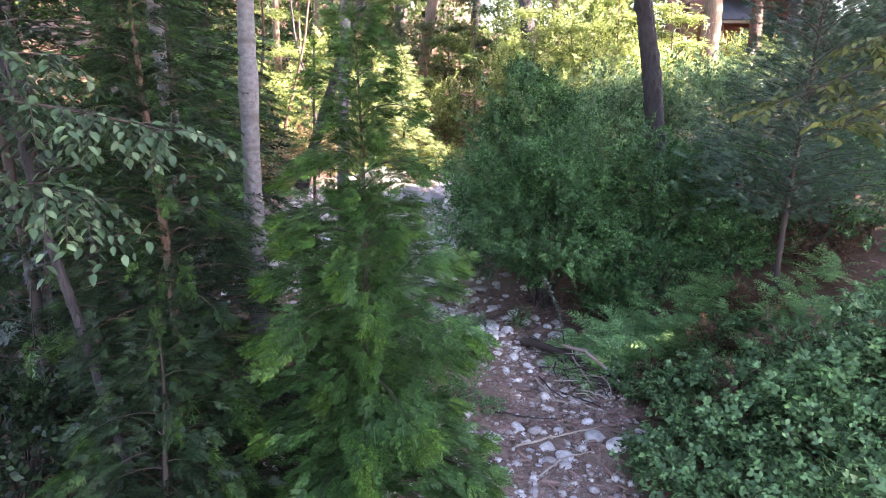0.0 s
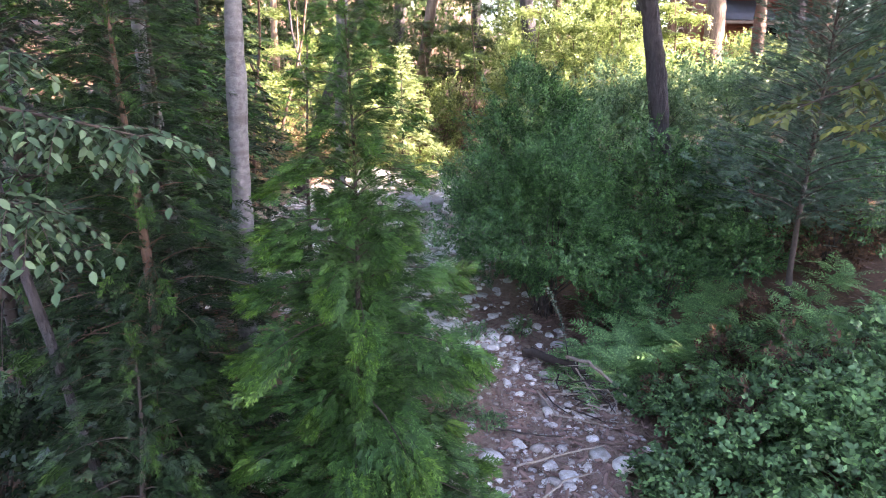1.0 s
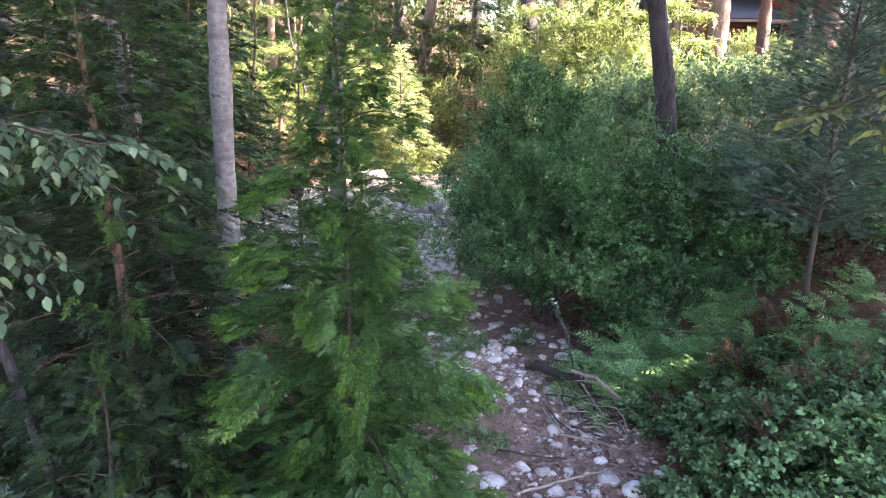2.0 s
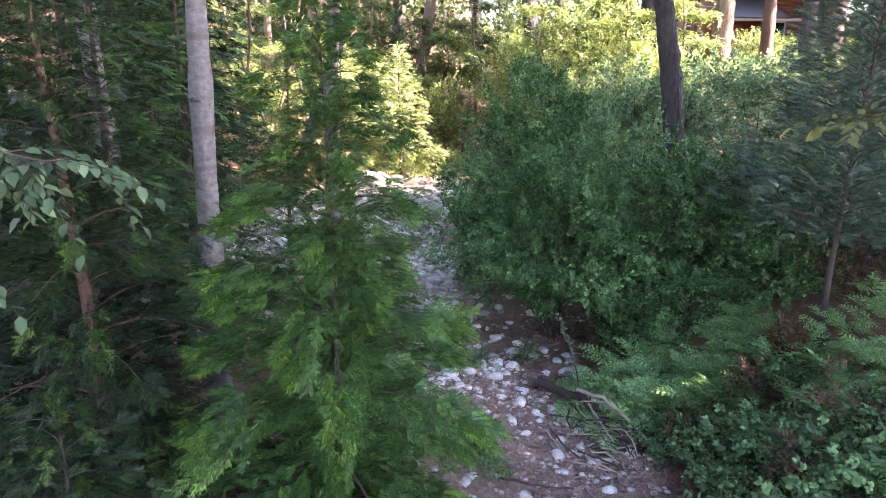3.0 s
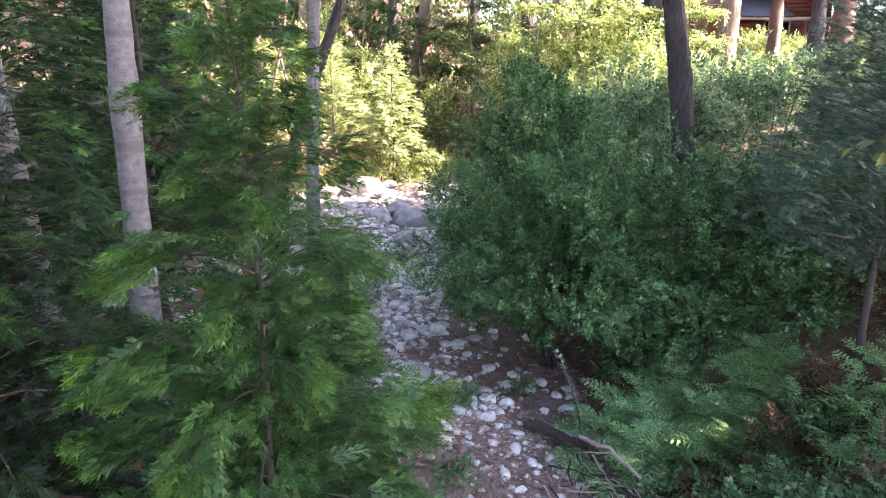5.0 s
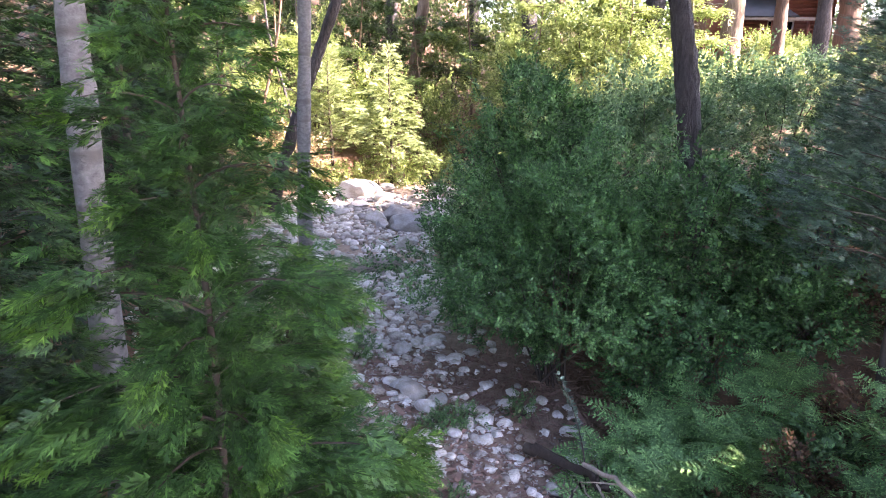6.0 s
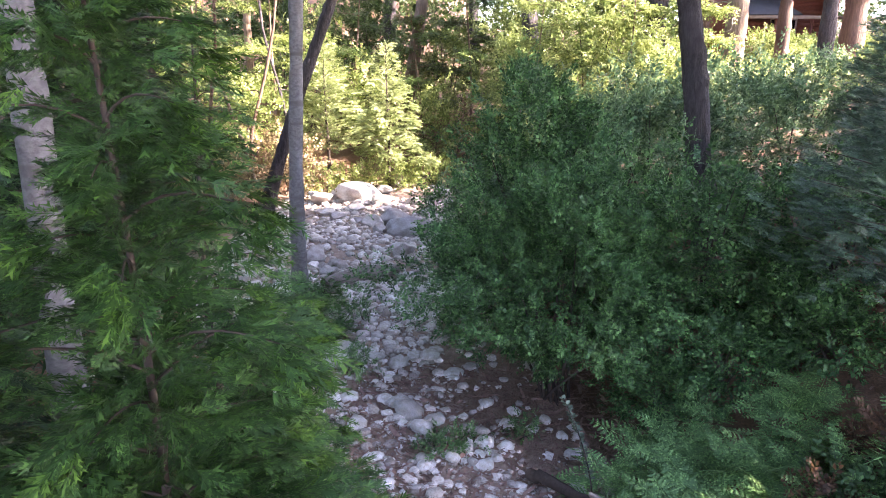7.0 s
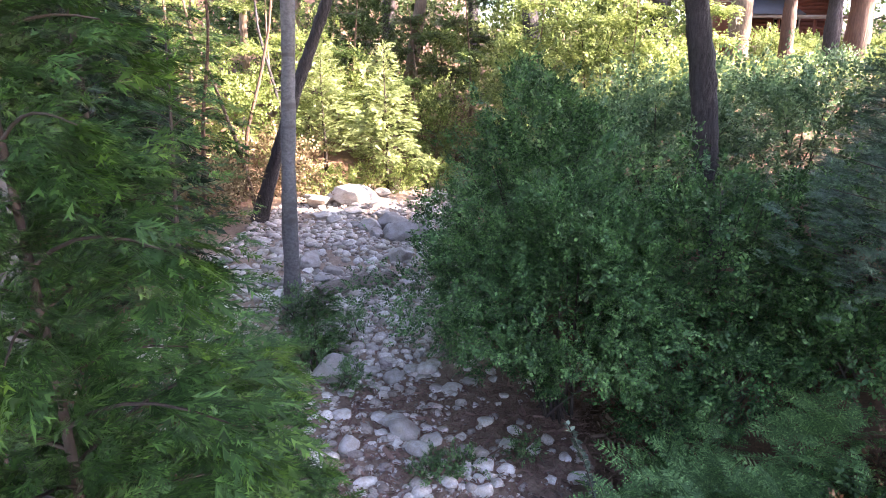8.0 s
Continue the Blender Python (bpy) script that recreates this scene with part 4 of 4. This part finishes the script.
def leafy_limb(tree, path, radius, rg, leaf_mat, side_len, count, size, drop=0.5):
    """A limb with drooping side twigs and broad leaves."""
    k = len(path)
    w = Geo()
    w.tube(path, np.linspace(radius, 0.004, k), 7, 0.05, 3)
    part("limb", w, TWIG, tree)
    leaves = Geo()
    for i in range(count):
        u = 1 - 0.55 * rg.uniform(0, 1) ** 1.2
        root = np.array([np.interp(u * (k - 1), np.arange(k), path[:, j]) for j in range(3)])
        az = rg.uniform(0, 2 * math.pi)
        ln = side_len * rg.uniform(0.5, 1.2) * (1.15 - 0.45 * u)
        q = np.linspace(0, 1, 8)
        tw = root + np.stack([q * ln * math.cos(az), q * ln * math.sin(az), ln * (0.15 * q - drop * rg.uniform(0.4, 1.5) * q * q)], 1)
        t_ = Geo()
        t_.tube(tw, np.linspace(0.004, 0.0012, 8), 4)
        part("twig", t_, TWIG, tree)
        m = 12
        uu = np.linspace(0.12, 1.0, m)
        p = np.stack([np.interp(uu, q, tw[:, j]) for j in range(3)], 1)
        al = unit(np.gradient(p, axis=0))
        sd = unit(np.cross(al, (0, 0, 1.0)))
        sg = np.where(np.arange(m) % 2, 1, -1)[:, None]
        f = unit(al * 0.7 + sd * sg * 0.9 + rg.normal(0, 0.15, (m, 3)) + np.array((0, 0, -0.35)))
        leaves.scatter(leaf_template(0.6), p, f, unit(np.array((0, 0, 1.0)) + rg.normal(0, 0.35, (m, 3))), size * rg.uniform(0.7, 1.2, m))
    part("leaves", leaves, leaf_mat, tree)


def overhanging_tree(base, fork, ends, seed, words, leaf_mat, counts, size, side_len, drop):
    rg = np.random.default_rng(seed)
    z0 = high(*base)
    tree = thing("alder_tree", (*base, z0 - 0.03), words, "tree", "overhanging trees")
    o = np.array((*base, z0 - 0.03))
    g = Geo()
    line = curve_points([(0, 0, 0), np.array((*base, fork)) - o, np.array((*base, fork + 4)) - o + np.array((0.2, 0.1, 0))], 20)
    g.tube(line, np.linspace(0.11, 0.05, 20), 10, 0.05, seed)
    part("trunk", g, ALDER_BARK, tree, smooth=True)
    for (end, sag), n in zip(ends, counts):
        a, b = np.array((*base, fork)) - o, np.array(end) - o
        q = np.linspace(0, 1, 10)[:, None]
        path = a * (1 - q) + b * q + np.array((0, 0, 1.0)) * sag * np.sin(q * math.pi)
        leafy_limb(tree, path, 0.025, rg, leaf_mat, side_len, n, size, drop)
    return tree


overhanging_tree((-4.2, 2.9), 2.9, (((-1.35, 3.55, 2.95), 0.25), ((-1.75, 3.25, 2.62), 0.15), ((-2.0, 3.6, 3.35), 0.2)), 71, "alder with a drooping leafy branch over the creek", ALDER_LEAF, (60, 60, 20), 0.07, 0.46, 0.9)
overhanging_tree((5.2, 4.3), 3.4, (((2.35, 4.7, 3.05), 0.35), ((2.75, 4.5, 3.45), 0.3), ((2.9, 5.0, 2.85), 0.3)), 72, "broadleaf tree with a gold-green branch over the bank", GOLD_LEAF, (34, 34, 34), 0.075, 0.5, 0.5)


# ---- creek stones, logs and litter ----
def stone_mesh(seed, rough=0.18, flat=0.65, cuts=4, sub=2, material=None):
    rg = np.random.default_rng(seed)
    bm = bmesh.new()
    bmesh.ops.create_icosphere(bm, subdivisions=sub, radius=0.5)
    planes = [(Vector(unit(rg.normal(0, 1, 3))), rg.uniform(0.26, 0.42)) for _ in range(cuts)]
    off = Vector(rg.uniform(-9, 9, 3))
    for v in bm.verts:
        v.co *= 1 + rough * noise.noise(v.co * 2.6 + off) * 2
        if sub > 2:
            v.co *= 1 + 0.10 * noise.noise(v.co * 7.0 - off) + 0.04 * noise.noise(v.co * 17.0 + off)
        for n, d in planes:
            over = v.co.dot(n) - d
            if over > 0:
                v.co -= n * over * 0.92
        v.co.z *= flat
        v.co.x *= 1.0 + 0.25 * math.sin(seed)
    me = bpy.data.meshes.new("stone")
    bm.to_mesh(me)
    bm.free()
    me.polygons.foreach_set("use_smooth", np.ones(len(me.polygons), bool))
    me.materials.append(material or STONE)
    return me


STONES = [stone_mesh(400 + i, 0.14, 0.62, 3) for i in range(8)]
BOULDERS = [stone_mesh(420 + i, 0.22, 0.80, 14, 4, BOULDER) for i in range(6)]
PALE_BOULDERS = [stone_mesh(430 + i, 0.22, 0.80, 14, 4, STONE) for i in range(4)]


def lay(me, name, x, y, size, words, category, group, turn=0.0, sink=0.25, tall=1.0, tilt=0.0):
    ob = new(name, me)
    ob.matrix_basis = pose(x, y, high(x, y) + size * tall * (0.31 - sink), tilt, tilt * 0.6, turn) @ Matrix.Diagonal((size, size, size * tall, 1))
    return tagged(ob, words, category, group)


RS = np.random.default_rng(33)
for i, (x, y, q, tall, dark) in enumerate(((-2.3, 19.1, 1.35, 0.62, 0), (-3.2, 18.9, 1.0, 0.6, 0), (-1.07, 16.5, 0.82, 0.85, 1), (-0.6, 15.5, 0.88, 0.85, 1), (-1.48, 16.35, 0.55, 0.9, 1), (-1.3, 15.75, 0.45, 0.7, 1),
        (-0.64, 13.95, 0.66, 0.75, 0), (-0.75, 18.5, 0.6, 0.8, 0), (-0.31, 18.5, 0.52, 0.8, 1), (-0.34, 17.4, 0.48, 0.75, 1), (-0.28, 19.7, 0.38, 0.8, 0), (-1.62, 18.45, 0.68, 0.6, 0), (-1.72, 20.0, 0.55, 0.8, 1),
        (-2.42, 16.85, 0.44, 0.8, 1), (-1.89, 16.6, 0.33, 0.7, 1), (-2.24, 13.75, 0.56, 0.95, 1), (-1.69, 13.15, 0.40, 0.8, 0), (-1.92, 13.1, 0.30, 0.8, 1), (-2.83, 13.5, 0.50, 0.8, 0), (-3.25, 14.3, 0.32, 0.8, 0),
        (-2.98, 14.4, 0.32, 0.8, 0), (-2.14, 13.3, 0.26, 0.7, 0), (-3.29, 13.25, 0.40, 0.6, 1), (-2.52, 12.6, 0.50, 0.5, 1), (-1.8, 12.75, 0.42, 0.75, 1), (-2.29, 11.85, 0.50, 0.6, 0), (-1.05, 12.5, 0.35, 0.7, 0), (-1.39, 12.5, 0.32, 0.7, 0),
        (-1.0, 9.5, 0.55, 0.95, 1), (-1.45, 17.6, 0.5, 0.5, 0), (-2.1, 17.7, 0.7, 0.45, 0), (-2.8, 17.5, 0.6, 0.5, 0), (0.1, 18.9, 0.4, 0.8, 1), (-0.05, 20.3, 0.5, 0.7, 0), (-3.7, 13.7, 0.4, 0.6, 1), (-3.1, 12.3, 0.36, 0.6, 1), (-2.75, 15.0, 0.3, 0.6, 1), (-3.5, 15.2, 0.36, 0.6, 1))):
    lay((BOULDERS if dark else PALE_BOULDERS)[i % (6 if dark else 4)], "boulder", x, y, q, "rounded grey granite boulder in the creek bed" if dark else "pale granite boulder in the creek bed", "boulder", "creek boulders", i * 67 % 360, 0.12, tall)

for i, (x, y, q) in enumerate(((1.2, 6.92, 0.20), (0.66, 7.57, 0.19), (0.68, 7.95, 0.20), (1.21, 5.16, 0.17), (0.54, 5.36, 0.20), (1.71, 5.29, 0.22), (-0.08, 8.42, 0.40), (0.19, 8.28, 0.26), (0.07, 8.08, 0.28), (-0.12, 8.2, 0.15), (-0.35, 8.7, 0.2), (-0.2, 8.62, 0.24), (0.78, 7.72, 0.13), (0.62, 7.75, 0.12),
        (0.95, 7.35, 0.14), (0.78, 6.7, 0.13), (0.9, 6.5, 0.12), (1.0, 8.6, 0.18), (1.15, 8.3, 0.14), (-0.33, 11.3, 0.24), (-0.2, 10.9, 0.22), (-0.05, 10.2, 0.13), (0.0, 9.6, 0.15))):
    lay(STONES[i % 8], "stone", x, y, q, "pale rounded stone on the creek bed", "stone", "creek stones", i * 97 % 360, 0.2, RS.uniform(0.8, 1.1), RS.uniform(-12, 12))

count = 0
while count < 290:
    y = RS.uniform(4.2, 14.5)
    lo = -1.6 if y < 8 else -3.4
    if count % 5 < 3:
        y = RS.uniform(7.2, 13.0)
        lo = -1.3
    x = RS.uniform(lo, float(bank_edge(y)) - 0.05)
    if noise.noise(Vector((x * 0.9, y * 0.9, 3.0))) < RS.uniform(-0.5, 0.35):
        continue
    q = min(0.30, 0.066 * math.exp(RS.normal(0.25, 0.5)) * (1.0 if y < 9 else 1.5))
    lay(STONES[count % 8], "stone", x, y, q, "rounded pale stone on the creek bed", "stone", "creek stones", RS.uniform(0, 360), RS.uniform(0.12, 0.26), RS.uniform(0.75, 1.15), RS.uniform(-14, 14))
    count += 1


def pebbles():
    rg = np.random.default_rng(44)
    bm = bmesh.new()
    bmesh.ops.create_cube(bm, size=1.0)
    bmesh.ops.subdivide_edges(bm, edges=bm.edges[:], cuts=1, use_grid_fill=True)
    v = np.array([tuple(a.co.normalized() * 0.5 * (0.75 + 0.25 * a.co.length)) for a in bm.verts]) * (1, 1.25, 0.62)
    f = np.array([[a.index for a in p.verts] for p in bm.faces])
    bm.free()
    n = 14000
    y = 4.0 + 17.5 * rg.uniform(0, 1, n) ** 1.25
    hi = bank_edge(y) - 0.02
    x = rg.uniform(np.where(y < 8, -1.8, -4.2), hi)
    strip = rg.uniform(0, 1, n) < 0.33
    y = np.where(strip, rg.uniform(7.0, 13.5, n), y)
    x = np.where(strip, rg.uniform(-1.9, 0.2, n) + 0.9 * smooth(9.5, 7.5, y), x)
    close = rg.uniform(0, 1, n) < 0.2
    y = np.where(close, rg.uniform(4.2, 7.6, n), y)
    x = np.where(close, rg.uniform(-0.6, 2.0, n), x)
    dens = np.sin(2.1 * x + 0.7 * y) * np.sin(1.3 * y - x) + rg.normal(0, 0.6, n) + 0.5 * strip + 0.3 * close > -0.25
    x, y = x[dens], y[dens]
    q = np.clip(0.032 * np.exp(rg.normal(0, 0.55, len(x))) * (1 + 0.10 * np.clip(y - 7, 0, 9)), 0.012, 0.15)
    g = Geo()
    a = rg.uniform(0, 6.28, len(x))
    plain = np.array([(x_, y_, z_) for z_ in (-0.2, 0.2) for y_ in (-0.4, 0.4) for x_ in (-0.32, 0.32)]) * (1 + 0.12 * np.sin(np.arange(8) * 2.3))[:, None]
    low = (plain, np.array([(0, 2, 3, 1), (4, 5, 7, 6), (0, 1, 5, 4), (1, 3, 7, 5), (3, 2, 6, 7), (2, 0, 4, 6)]))
    for tm, s_ in (((v, f), q > 0.05), (low, q <= 0.05)):
        g.scatter(tm, np.stack([x, y, land(x, y)[0] + q * 0.16], 1)[s_], np.stack([np.cos(a), np.sin(a), rg.normal(0, 0.15, len(x))], 1)[s_], np.array([(0, 0, 1.0)]), q[s_], rg.normal(0, 0.2, s_.sum()))
    m = 4200
    y = 9.8 + 9.2 * rg.uniform(0, 1, m)
    x = rg.uniform(-4.2, 0.25, m) + 0.35 * smooth(13, 10, y)
    patchy = np.sin(1.9 * x + 0.8 * y) * np.sin(1.1 * y - 1.4 * x) + rg.normal(0, 0.5, m) > -0.3
    x, y = x[patchy], y[patchy]
    m = len(x)
    q = np.clip(0.085 * np.exp(rg.normal(0, 0.42, m)), 0.04, 0.24)
    a = rg.uniform(0, 6.28, m)
    g.scatter((v, f), np.stack([x, y, land(x, y)[0] + q * 0.14], 1), np.stack([np.cos(a), np.sin(a), rg.normal(0, 0.15, m)], 1), np.array([(0, 0, 1.0)]), q, rg.normal(0, 0.25, m))
    tagged(new("pebbles", g.mesh("pebbles", PEBBLE, True)), "small pale pebbles strewn over the creek bed", "pebbles", kind="stuff")


def litter():
    rg = np.random.default_rng(45)
    n = 26000
    y = 3.5 + 9.5 * rg.uniform(0, 1, n) ** 1.2
    x = rg.uniform(-4.5, 6.0, n)
    near = rg.uniform(0, 1, n) < 0.6
    y = np.where(near, rg.uniform(4.2, 9.5, n), y)
    x = np.where(near, rg.uniform(-0.7, 2.2, n), x)
    a = rg.uniform(0, 6.28, n)
    q = 0.048 * np.exp(rg.normal(0, 0.5, n))
    v = np.array([(-0.09, 0, 0), (0.10, 0.02, 0), (0.08, 1, 0.05), (-0.07, 0.95, 0)])
    g = Geo()
    g.scatter((v, np.array([(0, 1, 2, 3)])), np.stack([x, y, land(x, y)[0] + 0.014 + rg.uniform(0, 0.012, n)], 1), np.stack([np.cos(a), np.sin(a), rg.normal(0.03, 0.12, n)], 1), np.array([(0, 0, 1.0)]), q, rg.normal(0, 0.4, n))
    tagged(new("litter", g.mesh("litter", CHIP)), "brown bark chips, needles and dry leaves", "litter", kind="stuff")


pebbles()
litter()


def stick(pts, r, material, name, words, group="driftwood", sides=7, twigs=0, seed=0):
    rg = np.random.default_rng(seed)
    pts = np.asarray(pts, float)
    line = curve_points(pts, 12)
    line[1:-1] += rg.normal(0, r * 0.35, (10, 3))
    g = Geo()
    g.tube(line, np.linspace(r, r * 0.55, 12), sides, 0.15, seed)
    for i in range(twigs):
        a = line[rg.integers(3, 11)]
        e = a + rg.normal(0, 0.12, 3) + np.array((0, 0, 0.04))
        g.tube(np.stack([a, (a + e) / 2 + rg.normal(0, 0.01, 3), e]), (r * 0.35, r * 0.25, r * 0.1), 5)
    ob = new(name, g.mesh(name, material, True))
    return tagged(ob, words, "driftwood" if name != "log" else "log", group)


def big_log(a, b, r):
    rg = np.random.default_rng(3)
    a, b = Vector(a), Vector(b)
    ln = (b - a).length
    q = np.linspace(0, 1, 16)
    g = Geo()
    g.tube(np.stack([0.03 * np.sin(4 * q), 0.03 * np.cos(3 * q), ln * q], 1), r * (1 - 0.25 * q) * (1 + 0.08 * rg.normal(0, 1, 16)) * np.where((q == 0) | (q == 1), 0.7, 1), 14, 0.22, 5)
    ob = new("log", g.mesh("log", bark_material("weathered_log", (0.06, 0.048, 0.042), (0.34, 0.29, 0.26), (14, 14, 0.8), 0.06, 3.0), True))
    ob.matrix_basis = Matrix.Translation(a) @ (b - a).to_track_quat("Z", "Y").to_matrix().to_4x4()
    tagged(ob, "weathered grey log lying among creek stones", "log", "driftwood")


big_log((-1.62, 11.75, 0.17), (-0.62, 12.65, 0.25), 0.14)
stick([(1.03, 7.44, 0.05), (1.3, 7.2, 0.08), (1.64, 6.8, 0.12)], 0.055, TWIG, "log", "dark rotting log at the foot of ferns", sides=10, twigs=2, seed=2)
stick([(1.45, 6.95, 0.22), (1.65, 6.64, 0.30), (1.97, 6.26, 0.10)], 0.022, DEAD, "stick", "pale split branch lying on a heap of sticks", twigs=2, seed=3)
stick([(0.75, 5.15, 0.02), (1.15, 5.3, 0.05), (1.6, 5.5, 0.04)], 0.012, DEAD, "stick", "dry grey stick on the creek bed", twigs=1, seed=4)
stick([(0.9, 4.7, 0.02), (1.15, 4.95, 0.05), (1.45, 5.1, 0.03)], 0.010, DEAD, "stick", "pale dry stick on the creek bed", seed=5)
stick([(0.6, 5.75, 0.02), (0.95, 5.6, 0.05), (1.2, 5.62, 0.03)], 0.011, TWIG, "stick", "dark dry stick on the creek bed", seed=6)
for i in range(46):
    c = np.array((1.62, 6.55, 0.06)) + RS.normal(0, 1, 3) * (0.2, 0.28, 0.0)
    a = RS.normal(-0.95, 0.55)
    ln = RS.uniform(0.2, 0.5)
    d = np.array((math.cos(a), math.sin(a), RS.normal(0, 0.12))) * ln / 2
    c[2] = high(c[0], c[1]) + RS.uniform(0.02, 0.14) + abs(d[2])
    stick([c - d, c + RS.normal(0, 0.02, 3), c + d], RS.uniform(0.005, 0.012), DEAD if i % 3 == 0 else TWIG, "stick", "thin dry stick in a driftwood heap", "driftwood heap", 5, 0, 500 + i)


def flower_spike():
    """A pale curved seed spike above the ferns."""
    rg = np.random.default_rng(9)
    x, y = 1.50, 7.0
    ob = thing("seed_spike", (x, y, high(x, y)), "pale grey-green curved seed spike above ferns", "plant")
    q = np.linspace(0, 1, 12)
    line = np.stack([-0.03 * q - 0.26 * q ** 2, 0.06 * q, 1.05 * q], 1)
    g = Geo()
    g.tube(line, np.linspace(0.008, 0.003, 12), 6)
    part("stalk", g, TWIG, ob)
    n = 90
    u = rg.uniform(0.35, 1, n)
    p = np.stack([np.interp(u, q, line[:, i]) for i in range(3)], 1)
    a = rg.uniform(0, 6.28, n)
    s_ = Geo()
    s_.scatter(leaf_template(0.7), p, np.stack([np.cos(a), np.sin(a), np.full(n, 0.5)], 1), np.array([(0, 0, 1.0)]), 0.05)
    part("seed_head", s_, SEED, ob)


flower_spike()


# ---- the cabin beyond the trees ----
WALL_RED = plain_material("red_brown_boards", (0.09, 0.025, 0.014), (0.19, 0.052, 0.03), 6.0, 0.7, (1, 1, 12))
ROOF_GREY = plain_material("pale_metal_roof", (0.045, 0.045, 0.05), (0.075, 0.075, 0.085), 3.0, 0.8)
FASCIA = plain_material("pale_trim", (0.26, 0.19, 0.15), (0.36, 0.28, 0.23), 5.0, 0.6)
DARK_GLASS = plain_material("dark_glass", (0.010, 0.011, 0.012), (0.02, 0.022, 0.024), 2.0, 0.15)


def box(geo, lo, hi):
    x0, y0, z0 = lo
    x1, y1, z1 = hi
    geo.add([(x0, y0, z0), (x1, y0, z0), (x1, y1, z0), (x0, y1, z0), (x0, y0, z1), (x1, y0, z1), (x1, y1, z1), (x0, y1, z1)],
            [(0, 3, 2, 1), (4, 5, 6, 7), (0, 1, 5, 4), (1, 2, 6, 5), (2, 3, 7, 6), (3, 0, 4, 7)])


def boxes(*pairs):
    g = Geo()
    for lo, hi in pairs:
        box(g, lo, hi)
    return g


def cabin(x, y, z, wide, deep, wall, words):
    """A board cabin with a gabled upper storey and a porch roof along its front."""
    house = thing("cabin", (x, y, z), words, "cabin")
    w = wide / 2
    eave = wall
    wall = wall + 2.2
    board = 0.2
    for i in range(int(wall / board)):
        a, b = i * board, (i + 1) * board - 0.005
        if a < 2.0:
            part("wall_board", boxes(((-w, 0, a), (-0.7, 0.08, b))), WALL_RED, house)
            part("wall_board", boxes(((0.7, 0, a), (w, 0.08, b))), WALL_RED, house)
        else:
            part("wall_board", boxes(((-w, 0, a), (w, 0.08, b))), WALL_RED, house)
    part("core_wall", boxes(((-w + 0.02, 0.085, 0), (-0.7, 0.2, wall)), ((0.7, 0.085, 0), (w - 0.02, 0.2, wall)), ((-0.7, 0.085, 2.0), (0.7, 0.2, wall)), ((-w, 0.2, 0), (-w + 0.2, deep, wall)), ((w - 0.2, 0.2, 0), (w, deep, wall)), ((-w, deep, 0), (w, deep + 0.2, wall))), WALL_RED, house)
    door = part("glass_door", boxes(((-0.66, 0.10, 0.02), (0.66, 0.14, 1.98))), DARK_GLASS, house, "dark glazed double door")
    part("door_frame", boxes(((-0.70, 0.03, 0), (-0.63, 0.16, 2.0)), ((0.63, 0.03, 0), (0.70, 0.16, 2.0)), ((-0.63, 0.03, 1.93), (0.63, 0.16, 2.0)), ((-0.03, 0.05, 0), (0.03, 0.16, 1.93))), FASCIA, door)
    part("fascia", boxes(((-w - 0.4, -1.25, eave - 0.32), (w + 0.4, -1.15, eave - 0.16))), FASCIA, house, "pale eave board")
    for px in (-w, -w / 3, w / 3, w):
        part("porch_post", boxes(((px - 0.06, -1.12, 0), (px + 0.06, -1.0, eave - 0.3))), WALL_RED, house)
    r = Geo()
    ridge = wall + 1.9
    for sgn in (-1, 1):
        y0, y1, z0 = (-1.3, deep / 2, wall - 0.15) if sgn < 0 else (deep + 0.6, deep / 2, wall - 0.15)
        a = [(-w - 0.5, y0, z0), (w + 0.5, y0, z0), (w + 0.5, y1, ridge), (-w - 0.5, y1, ridge)]
        r.add(a + [(p[0], p[1], p[2] + 0.1) for p in a], [(0, 1, 2, 3), (4, 7, 6, 5), (0, 4, 5, 1), (1, 5, 6, 2), (2, 6, 7, 3), (3, 7, 4, 0)])
    pr = Geo()
    a = [(-w - 0.4, -1.3, eave - 0.16), (w * 0.1, -1.3, eave - 0.16), (-w * 0.3, -0.01, eave + 0.9), (-w - 0.4, -0.01, eave + 0.9)]
    pr.add(a + [(p[0], p[1], p[2] + 0.06) for p in a], [(0, 1, 2, 3), (4, 7, 6, 5), (0, 4, 5, 1), (1, 5, 6, 2), (2, 6, 7, 3), (3, 7, 4, 0)])
    part("porch_roof", pr, ROOF_GREY, house, "pale metal porch roof")
    part("roof", r, ROOF_GREY, house, "pale metal roof")
    for gx in (-w + 0.1, w - 0.2):
        gb = Geo()
        a = [(gx, 0.1, wall - 0.1), (gx, deep, wall - 0.1), (gx, deep / 2 + 0.1, ridge - 0.05), (gx, deep / 2 - 0.1, ridge - 0.05)]
        gb.add(a + [(p[0] + 0.1, p[1], p[2]) for p in a], [(0, 1, 2, 3), (4, 7, 6, 5), (0, 4, 5, 1), (1, 5, 6, 2), (2, 6, 7, 3), (3, 7, 4, 0)])
        part("gable", gb, WALL_RED, house)
    return house


cabin(17.0, 38.0, high(17.0, 38.0), 5.4, 5.0, 6.3 - high(17.0, 38.0), "red-brown board cabin with a pale metal roof")
